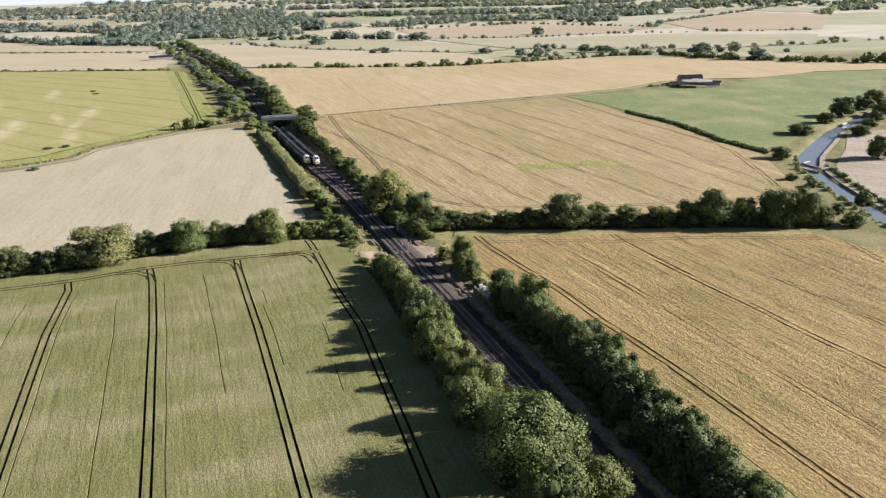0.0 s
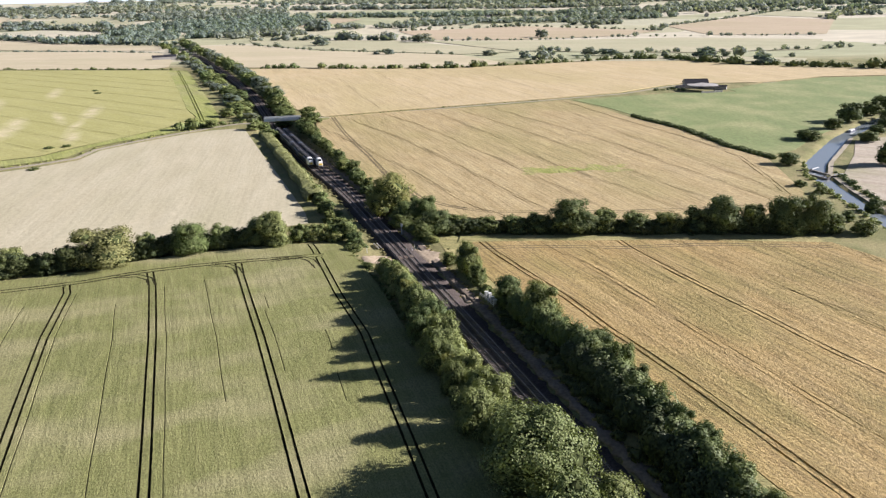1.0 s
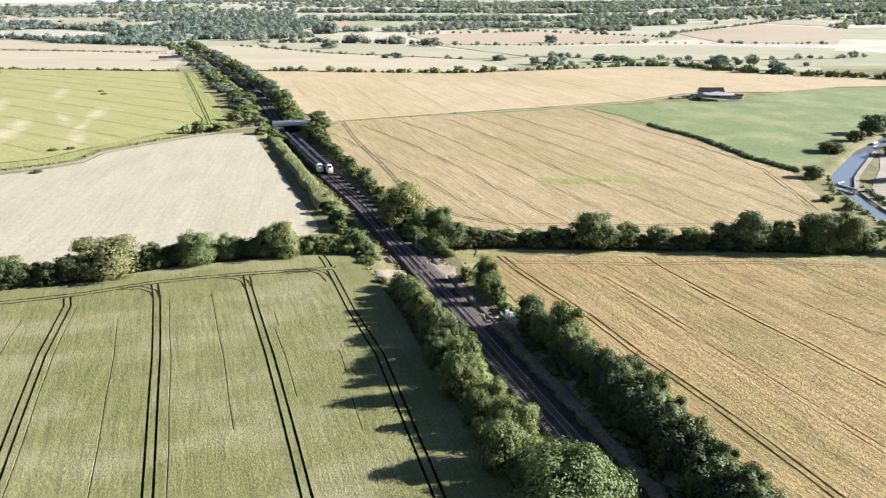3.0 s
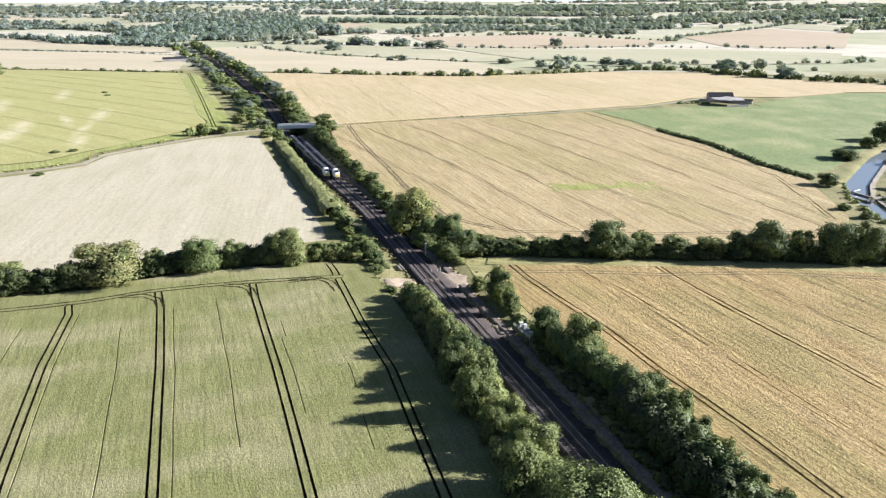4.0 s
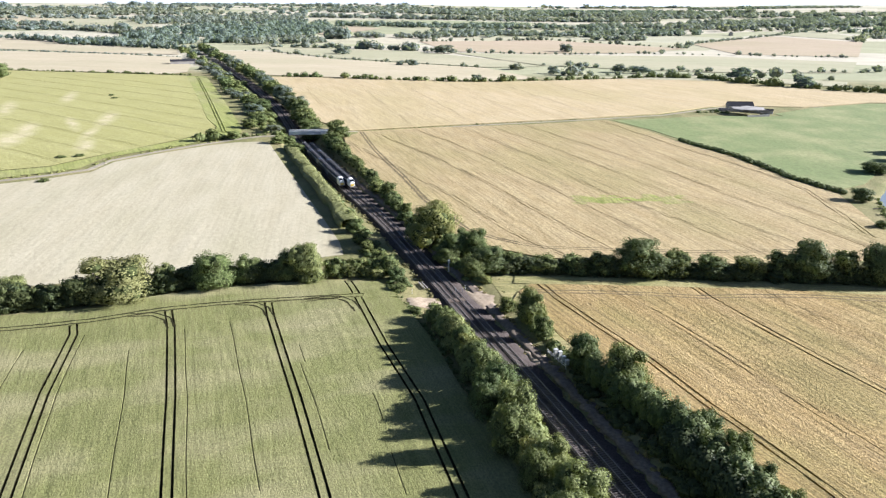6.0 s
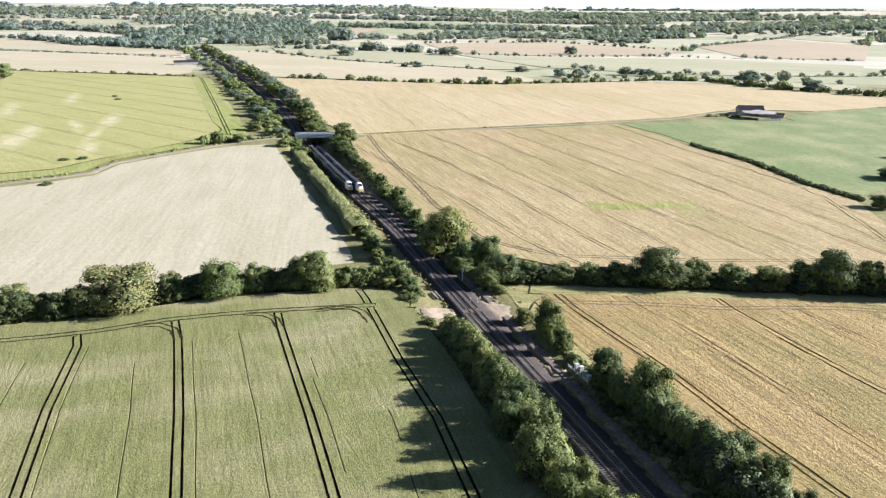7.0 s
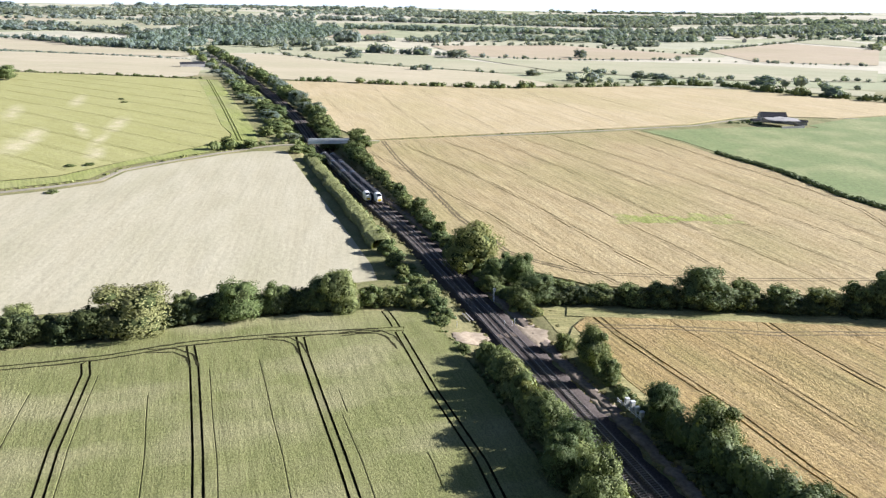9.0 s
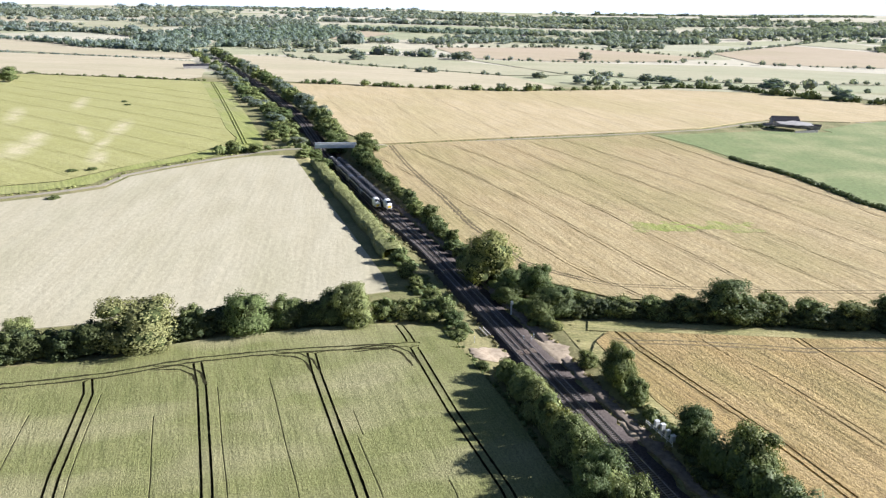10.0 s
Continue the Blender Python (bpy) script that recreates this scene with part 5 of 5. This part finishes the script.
for k in range(7):
    hull.faces.new([hull.verts[k], hull.verts[(k + 1) % 7], hull.verts[7 + (k + 1) % 7], hull.verts[7 + k]])
hull.faces.new([hull.verts[7 + k] for k in range(7)])
part("hull", hull, M_HULL, boat)
cabin = part("cabin", boxed(0, -0.4, 0.85, 1.6, 5.8, 0.7, 0.12), M_BOAT, boat, "white cabin")

# ---- lanes, bridge ----
lv, lf = ribbon(LANE_W[:-1] + [(-103, 442.5)], 1.35, 0.10, 2.0, ground_z, 0.05)
tagged(new("lane", quick_mesh("lane", lv, lf, M_LANE)), "narrow country lane climbing to the railway bridge", "lane", "", "structure")
lv, lf = ribbon([(-83.5, 444.8)] + LANE_E[1:], 1.1, 0.08, 2.0, ground_z, 0.12)
tagged(new("farm_track", quick_mesh("farm_track", lv, lf, M_LANE)), "earth farm track from bridge to barn", "track", "", "structure")
hedge("track_hedge", [(-74, 464.5), (-46, 478), (-1.3, 497), (70, 526.5)], 1.2, 0.8, 1.6, "low line of weeds along the farm track", 33, M_LEAF_DARK, 0.7, 10)
hedge("lane_verge", [(a - 1.5, b + 2.6) for a, b in LANE_W[:7]], 1.6, 0.9, 2.0, "rank verge along the lane", 34, M_LEAF_PALE, 0.8, 10)
hedge("lane_hedge", [(-150, 428), (-133, 440), (-120, 447), (-108, 449)], 3.6, 2.6, 2.2, "dark hedge along the lane ramp", 35)

M_BRICK = plain_mat("bridge_brick", (0.17, 0.13, 0.115), (0.27, 0.21, 0.185), 0.5, 0.9, 0, 0.01)
M_GIRDER = plain_mat("grey_painted_steel", (0.60, 0.63, 0.66), (0.72, 0.75, 0.77), 1.2, 0.5, 0, 0.005)
bz = float(rail_level(-93, 441))
bridge = thing("railway_bridge", (-93.3, 442.2, bz + 1.0), 8.5, "grey steel girder bridge on brick abutments over the railway", "bridge")
part("deck", boxed(0, 0, 4.95, 21, 4.6, 0.5, 0.03), M_LANE, bridge)
for y in (-2.35, 2.35):
    girder = part("parapet_girder", boxed(0, y, 5.75, 21, 0.22, 1.95, 0.03), M_GIRDER, bridge)
    part("coping", boxed(0, y, 6.78, 21.2, 0.5, 0.12, 0.02), M_GIRDER, girder)
    for k in range(9):
        part("stiffener", boxed(-9.6 + k * 2.4, y + (0.16 if y > 0 else -0.16), 5.75, 0.12, 0.12, 1.8), M_GIRDER, girder)
for x in (-9.2, 9.2):
    part("abutment", boxed(x, 0, 1.7, 2.6, 5.6, 6.0, 0.06), M_BRICK, bridge, "dark brick abutment")
    for y in (-4.3, 4.3):
        part("wing_wall", boxed(x + (1.2 if x > 0 else -1.2), y, 1.1, 0.7, 5.0, 5.0, 0.06, turn=0.35 if x * y < 0 else -0.35), M_BRICK, bridge)

# ---- crossing, walkway things ----
def patch(name, poly, mat, label, lift=0.06):
    p = np.array(poly, float)
    c = p.mean(0)
    out = []
    rng = np.random.default_rng(len(poly))
    for a, b in zip(p, np.roll(p, -1, 0)):
        for f in np.linspace(0, 1, 5, endpoint=False):
            q = a + (b - a) * f
            out.append(c + (q - c) * (1 + 0.08 * rng.normal()))
    ring, n = np.array(out), len(out)
    rows = [c + (ring - c) * k for k in (0.05, 0.4, 0.75, 1.0)]
    xy = np.concatenate(rows)
    z = np.maximum(ground_z(xy[:, 0], xy[:, 1]), rail_level(xy[:, 0], xy[:, 1]) - 0.25) + lift
    z[3 * n:] -= 0.25
    i, j = np.arange(3)[:, None] * n, np.arange(n)[None]
    f = np.stack([i + j, i + n + j, i + n + (j + 1) % n, i + (j + 1) % n], -1).reshape(-1, 4)
    tagged(new(name, quick_mesh(name, np.c_[xy, z], f, mat, True)), label, "gravel", "", "structure")


patch("crossing_ground", [(-10.8, 231.6), (-7.2, 231.2), (-2.3, 227.4), (-3.0, 223), (-5.9, 219.2), (-9.2, 225)], M_GRAVEL, "pale trodden gravel beside a foot crossing", 0.35)
patch("crossing_ground", [(-26.5, 224), (-23.1, 226), (-18.2, 226.2), (-17.2, 222.4), (-21.4, 218.3), (-25.9, 219)], M_GRAVEL, "pale trodden gravel beside a foot crossing", 0.35)
patch("concrete_pad", [(3.0, 196), (5.7, 195.4), (8.2, 190), (7.1, 187.1), (4.6, 189)], M_GRAVEL, "pale gravel hardstanding by the cabinets", 0.26)
M_PLANK = plain_mat("crossing_boards", (0.16, 0.125, 0.10), (0.24, 0.19, 0.15), 0.4, 0.9, 0, 0.01)
ry = 224.5
rail_turn = math.degrees(math.atan2(0.36, 1.0))
deckz = float(rail_level(rail_x(ry), ry))
boards = thing("crossing_deck", (float(rail_x(ry)), ry, deckz), rail_turn, "weathered timber boards of a foot crossing", "crossing")
for off in (-1.75, 1.75):
    for k in range(5):
        part("board", boxed(off - 0.52 + k * 0.26, 0, 0.2, 0.22, 2.4, 0.1, 0.01), M_PLANK, boards)
for k in range(4):
    part("board", boxed(-0.39 + k * 0.26, 0, 0.2, 0.22, 2.4, 0.1, 0.01), M_PLANK, boards)

M_CAB = plain_mat("cabinet_paint", (0.62, 0.62, 0.60), (0.72, 0.72, 0.70), 0.6, 0.5, 0, 0)
for x, y, h in ((10.1, 192.0, 1.5), (10.9, 190.6, 1.6), (11.5, 189.0, 1.2), (12.1, 187.4, 1.1)):
    cab = thing("equipment_cabinet", (x, y, float(ground_z(x, y)) + 0.25), rail_turn, "pale grey trackside equipment cabinet", "cabinet", "trackside cabinets")
    part("plinth", boxed(0, 0, 0.05, 0.95, 0.8, 0.4), M_CONCRETE, cab)
    part("cabinet_body", boxed(0, 0, 0.2 + h / 2, 0.85, 0.7, h, 0.03), M_CAB, cab)
    part("cabinet_roof", boxed(0, 0, 0.24 + h, 0.98, 0.84, 0.1, 0.03), M_WHITE, cab)
    for s in (-0.2, 0.2):
        part("cabinet_door", boxed(-0.44, s, 0.2 + h / 2, 0.03, 0.33, h * 0.86, 0.01), M_CAB, cab)
fence = thing("trackside_handrail", (8.4, 193.6, float(ground_z(8.4, 193.6)) + 0.25), 0, "white tubular handrail beside the cabinets", "handrail")
fd = Vector((3.2, -7.8, 0))
for k in range(6):
    q = fd * k / 5
    part("post", boxed(q.x, q.y, 0.5, 0.09, 0.09, 1.1), M_WHITE, fence)
for z in (0.55, 1.0):
    part("bar", boxed(fd.x / 2, fd.y / 2, z, 0.09, fd.length, 0.09, turn=math.atan2(-fd.x, fd.y)), M_WHITE, fence)

sig = thing("signal_post", (-15.3, 246.5, float(ground_z(-15.3, 246.5))), rail_turn, "slim signal post with a white-backed head", "signal")
part("post", boxed(0, 0, 1.6, 0.16, 0.16, 3.4, 0.02), M_CAB, sig)
part("head", boxed(0, 0, 3.6, 0.7, 0.35, 1.0, 0.05), M_WHITE, sig, "white signal head")
part("ladder", boxed(0.0, 0.35, 1.5, 0.4, 0.05, 2.9), M_CAB, sig)
for k in range(2):
    s = thing("spare_rail", (-23.2 + k * 0.9, 234.6 + k * 0.3, float(rail_level(-23, 234)) + 0.3), rail_turn + 2, "pale spare concrete beam lying by the track", "concrete beam", "spare beams")
    part("beam", boxed(0, 0, 0.1, 0.3, 5.0, 0.25, 0.03), M_CONCRETE, s)
for x, y in ((-13.3, 230.9), (-11.4, 230.4), (-10.6, 232.5), (-25.6, 228.2)):
    g = thing("crossing_post", (x, y, float(ground_z(x, y))), 0, "short white marker post at the foot crossing", "post", "crossing posts")
    part("post", boxed(0, 0, 0.75, 0.16, 0.16, 1.7, 0.02), M_WHITE, g)

# ---- farm ----
M_SLATE = plain_mat("dark_roof_sheet", (0.035, 0.035, 0.042), (0.06, 0.06, 0.068), 1.2, 0.9, 0, 0.02, 0.05)
M_BLOCK = plain_mat("pale_block_wall", (0.34, 0.325, 0.31), (0.46, 0.445, 0.43), 1.0, 0.9, 0, 0.01)


def shed(name, x, y, turn, length, width, eave, ridge, label):
    root = thing(name, (x, y, float(land(x, y))), turn, label, "farm building")
    w = bmesh.new()
    for sx in (-1, 1):
        box(w, sx * (length / 2 - 0.15), 0, eave / 2 - 0.2, 0.3, width, eave + 0.4)
    for sy in (-1, 1):
        box(w, 0, sy * (width / 2 - 0.15), eave / 2 - 0.2, length - 0.6, 0.3, eave + 0.4)
    for sx in (-1, 1):
        a = [w.verts.new((sx * (length / 2 - o), s * width / 2, eave)) for o in (0.02, 0.28) for s in (-1, 1)]
        b = [w.verts.new((sx * (length / 2 - o), 0, ridge - 0.05)) for o in (0.02, 0.28)]
        w.faces.new([a[0], a[1], b[0]])
        w.faces.new([a[2], a[3], b[1]])
    part("wall", w, M_BLOCK, root)
    for s in (-1, 1):
        r = bmesh.new()
        slope = math.atan2(ridge - eave, width / 2)
        m = Matrix.Translation((0, s * width / 4, (eave + ridge) / 2 + 0.08)) @ Matrix.Rotation(-s * slope, 4, "X") @ Matrix.Diagonal((length + 0.8, math.hypot(width / 2, ridge - eave) + 0.5, 0.14, 1))
        bmesh.ops.create_cube(r, size=1.0, matrix=m)
        part("roof", r, M_SLATE, root)
    return root


barn = shed("barn", 192, 580, -4, 17, 9, 3.8, 6.4, "dark-roofed farm barn with pale block walls")
part("door", boxed(-2, -4.05, 1.4, 3.4, 0.12, 3.0), M_SLATE, barn, "dark sliding door")
shed("cattle_shed", 204, 571, -24, 16, 4.5, 2.2, 2.9, "long low cattle shed with dark roof")
shed("lean_to", 178, 572, 14, 6, 4, 2.0, 2.7, "small dark-roofed outbuilding by the barn")
patch("farm_yard", [(182, 567), (194, 572), (204, 564), (200, 555), (188, 554), (180, 558)], M_CONCRETE, "pale concrete farm yard", 0.3)
wall = thing("yard_wall", (195, 551.5, float(land(195, 551))), 14, "pale concrete yard wall", "wall")
part("wall_panel", boxed(0, 0, 0.7, 17, 0.3, 1.6, 0.03), M_BLOCK, wall)
part("wall_panel", boxed(8.4, 5, 0.7, 0.3, 10, 1.6, 0.03), M_BLOCK, wall)
hedge("yard_scrub", [(158, 566), (166, 569), (174, 569), (180, 563)], 3, 1.6, 2.6, "scrub and stored bales beside the farm yard", 41)
shed("long_barn", -318, 896, 20, 26, 9, 3.6, 5.2, "long dark distant barn beside the railway")
for x, y, s in ((-560, 1690, 10), (-600, 1850, 12), (-470, 1780, 9), (-430, 1950, 11), (-520, 2060, 12), (120, 1940, 12), (300, 1850, 10), (640, 1880, 14), (-1180, 2700, 16), (-1090, 2830, 15), (-1000, 2760, 14), (900, 2350, 14)):
    shed("house", x, y, (x * 7) % 90, s, s * 0.7, 5.5, 8.5, "distant pale-walled house among trees")

# ---- trains ----
M_BODY = plain_mat("train_body", (0.075, 0.075, 0.10), (0.11, 0.11, 0.135), 1.5, 0.35, 0.1, 0)
M_ROOF = plain_mat("train_roof", (0.04, 0.04, 0.046), (0.07, 0.07, 0.075), 0.8, 0.9, 0.0, 0.01)
M_SKIRT = plain_mat("train_skirt", (0.03, 0.03, 0.045), (0.05, 0.05, 0.07), 0.8, 0.6, 0, 0)
M_YELLOW = plain_mat("warning_yellow", (0.72, 0.50, 0.05), (0.78, 0.56, 0.08), 0.8, 0.5, 0, 0)
M_STRIPE = plain_mat("train_stripe", (0.76, 0.74, 0.74), (0.84, 0.82, 0.82), 0.8, 0.4, 0, 0)
mg, nt, bs = start_mat("train_glass", 0.06)
bs.inputs["Base Color"].default_value = (0.015, 0.018, 0.022, 1)
bs.inputs["Specular IOR Level"].default_value = 0.7
M_GLASS = mg
SECTION = [(-1.30, 0.35), (-1.37, 0.9), (-1.37, 1.9), (-1.30, 2.65), (-1.12, 3.15), (-0.8, 3.45), (0, 3.58), (0.8, 3.45), (1.12, 3.15), (1.30, 2.65), (1.37, 1.9), (1.37, 0.9), (1.30, 0.35)]


def loft(rings):
    bm = bmesh.new()
    vs = [[bm.verts.new(p) for p in r] for r in rings]
    for a, b in zip(vs, vs[1:]):
        for k in range(len(a)):
            bm.faces.new([a[k], a[(k + 1) % len(a)], b[(k + 1) % len(a)], b[k]])
    bm.faces.new(vs[0][::-1])
    bm.faces.new(vs[-1])
    bmesh.ops.recalc_face_normals(bm, faces=bm.faces)
    return bm


def as_mesh(name, bm, mat):
    me = bpy.data.meshes.new(name)
    bm.to_mesh(me)
    bm.free()
    me.materials.append(mat)
    return me


CAR = 22.4
car_me = as_mesh("car", loft([[(a, y, b + 0.75) for a, b in SECTION] for y in (-CAR / 2, CAR / 2)]), M_BODY)
end_rings = []
for f in (0, 0.25, 0.5, 0.75, 0.92, 1.0):
    y = CAR / 2 - 3.6 + 3.6 * f
    k, top = 1 - 0.22 * f**2, 1 - 0.42 * max(0, (f - 0.2) / 0.8) ** 1.3
    end_rings.append([(a * k, y, 0.75 + 0.35 + (b - 0.35) * top) for a, b in SECTION])
nose_me = as_mesh("nose", loft(end_rings), M_STRIPE)
short_me = as_mesh("car", loft([[(a, y, b + 0.75) for a, b in SECTION] for y in (-CAR / 2, CAR / 2 - 3.6)]), M_BODY)
window_me = as_mesh("window", boxed(0, 0, 0, 0.04, 1.45, 0.72, 0.01), M_GLASS)
door_me = as_mesh("door", boxed(0, 0, 0, 0.05, 0.95, 2.0, 0.02), M_STRIPE)
stripe_me = as_mesh("stripe", boxed(0, 0, 0, 0.03, CAR - 4.0, 0.3), M_STRIPE)
roofpod_me = as_mesh("roof_unit", boxed(0, 0, 0, 1.5, 3.4, 0.22, 0.05), M_ROOF)
roof_me = as_mesh("roof", loft([[(a * 1.006, y, b + 0.76) for a, b in SECTION[3:10]] + [(0.9, y, 3.6), (-0.9, y, 3.6)] for y in (-CAR / 2 + 0.1, CAR / 2 - 3.7)]), M_ROOF)
skirt_me = as_mesh("underframe", boxed(0, 0, 0.75, 2.3, CAR - 7, 0.7, 0.05), M_SKIRT)
bg = bmesh.new()
for y in (-1.25, 1.25):
    for x in (-0.75, 0.75):
        bmesh.ops.create_cone(bg, segments=14, radius1=0.42, radius2=0.42, depth=0.14, cap_ends=True, matrix=Matrix.Translation((x, y, 0.42)) @ Matrix.Rotation(math.pi / 2, 4, "Y"))
box(bg, 0, 0, 0.55, 2.1, 3.2, 0.3)
bogie_me = as_mesh("bogie", bg, M_SKIRT)
screen_me = as_mesh("windscreen", loft([[(-0.78, 9.62, 3.93), (0.78, 9.62, 3.93), (0.78, 9.55, 3.7), (-0.78, 9.55, 3.7)], [(-0.82, 10.86, 3.28), (0.82, 10.86, 3.28), (0.82, 10.75, 3.05), (-0.82, 10.75, 3.05)]]), M_GLASS)
yellow_me = as_mesh("nose_panel", boxed(0, CAR / 2 + 0.03, 1.75, 1.5, 0.1, 0.9, 0.03), M_YELLOW)
lamp_me = as_mesh("lamp", boxed(0, 0, 0, 0.24, 0.06, 0.14, 0.02), M_WHITE)


def sub(name, me, parent, at, turn=0.0):
    ob = part(name, me, None, parent)
    ob.matrix_basis = pose(*at, 0, 0, turn)
    return ob


def build_train(off, start_y, cars, label):
    """Coaches along one track from start_y away from the camera."""
    pts, _ = track_line(off)
    s = np.r_[0, np.cumsum(np.hypot(*np.diff(pts, axis=0).T))]
    s0 = np.interp(start_y, pts[:, 1], s)
    root = thing("passenger_train", (0, 0, 0), 0, label, "train")
    for k in range(cars):
        mid = s0 + (k + 0.5) * (CAR + 0.7)
        a, b = [np.array([np.interp(mid + d, s, pts[:, j]) for j in (0, 1)]) for d in (-8, 8)]
        za, zb = (float(rail_level(*p)) + 0.27 for p in (a, b))
        c = (a + b) / 2
        yaw = math.degrees(math.atan2(-(b - a)[0], (b - a)[1]))
        tip = math.degrees(math.atan2(zb - za, 16))
        end = k in (0, cars - 1)
        flip = 180 if k == 0 else 0
        car = part("car", short_me if end else car_me, None, root)
        car.matrix_basis = pose(c[0], c[1], (za + zb) / 2, -tip if flip else tip, 0, yaw + flip)
        if end:
            sub("nose", nose_me, car, (0, 0, 0))
            tagged(sub("windscreen", screen_me, car, (0, 0, 0.02)), "dark raked windscreen")
            tagged(sub("nose_panel", yellow_me, car, (0, 0, 0)), "yellow warning panel")
            for x in (-0.7, 0.7):
                sub("lamp", lamp_me, car, (x, CAR / 2 + 0.1, 1.62))
        for side in (-1, 1):
            for j in range(8):
                y = -8.1 + j * 2.05
                if end and y > 6.8:
                    continue
                sub("window", window_me, car, (side * 1.335, y, 2.85), 0)
            sub("door", door_me, car, (side * 1.37, -CAR / 2 + 1.3, 2.3))
            if not end:
                sub("door", door_me, car, (side * 1.37, CAR / 2 - 1.3, 2.3))
            sub("stripe", stripe_me, car, (side * 1.30, -1.8 if end else 0, 3.40))
        sub("roof", roof_me, car, (0, 0, 0))
        for y in (-6, 1):
            sub("roof_unit", roofpod_me, car, (0, y, 4.36))
        sub("underframe", skirt_me, car, (0, 0, 0))
        for y in (-7.9, 7.9):
            sub("bogie", bogie_me, car, (0, y, 0))


build_train(-1.75, 342.0, 4, "grey four-car diesel train on the far track")
build_train(1.75, 340.0, 4, "grey four-car diesel train with yellow nose approaching")

# ---- sleepers, last ----
for root, off in zip(TRACKS, (-1.75, 1.75)):
    pts, tan = track_line(off)
    s = np.r_[0, np.cumsum(np.hypot(*np.diff(pts, axis=0).T))]
    rest = []
    s_from = np.interp(128, pts[:, 1], s)
    cube = np.array([(a * 1.25, b * 0.14, c * 0.1) for a in (-1, 1) for b in (-1, 1) for c in (-1, 1)])
    cube_f = np.array([(0, 1, 3, 2), (4, 6, 7, 5), (0, 4, 5, 1), (2, 3, 7, 6), (0, 2, 6, 4), (1, 5, 7, 3)])
    for k in range(1020):
        d = np.interp(-60, pts[:, 1], s) + k * 0.65
        x, y = np.interp(d, s, pts[:, 0]), np.interp(d, s, pts[:, 1])
        t = np.interp(d, s, np.arctan2(-tan[:, 0], tan[:, 1]))
        z = float(rail_level(x, y)) + 0.02
        if s_from <= d < s_from + 150 * 0.65:
            ob = part("sleeper", sleeper_me, None, root)
            ob.matrix_basis = pose(x, y, z, 0, 0, math.degrees(t))
        else:
            c, n = math.cos(t), math.sin(t)
            rest.append((np.c_[cube[:, 0] * c - cube[:, 1] * n + x, cube[:, 0] * n + cube[:, 1] * c + y, cube[:, 2] + z], cube_f))
    v, f = joined(rest)
    tagged(part("more_sleepers", quick_mesh("more_sleepers", v, f, M_SLEEPER), None, root), kind="stuff")
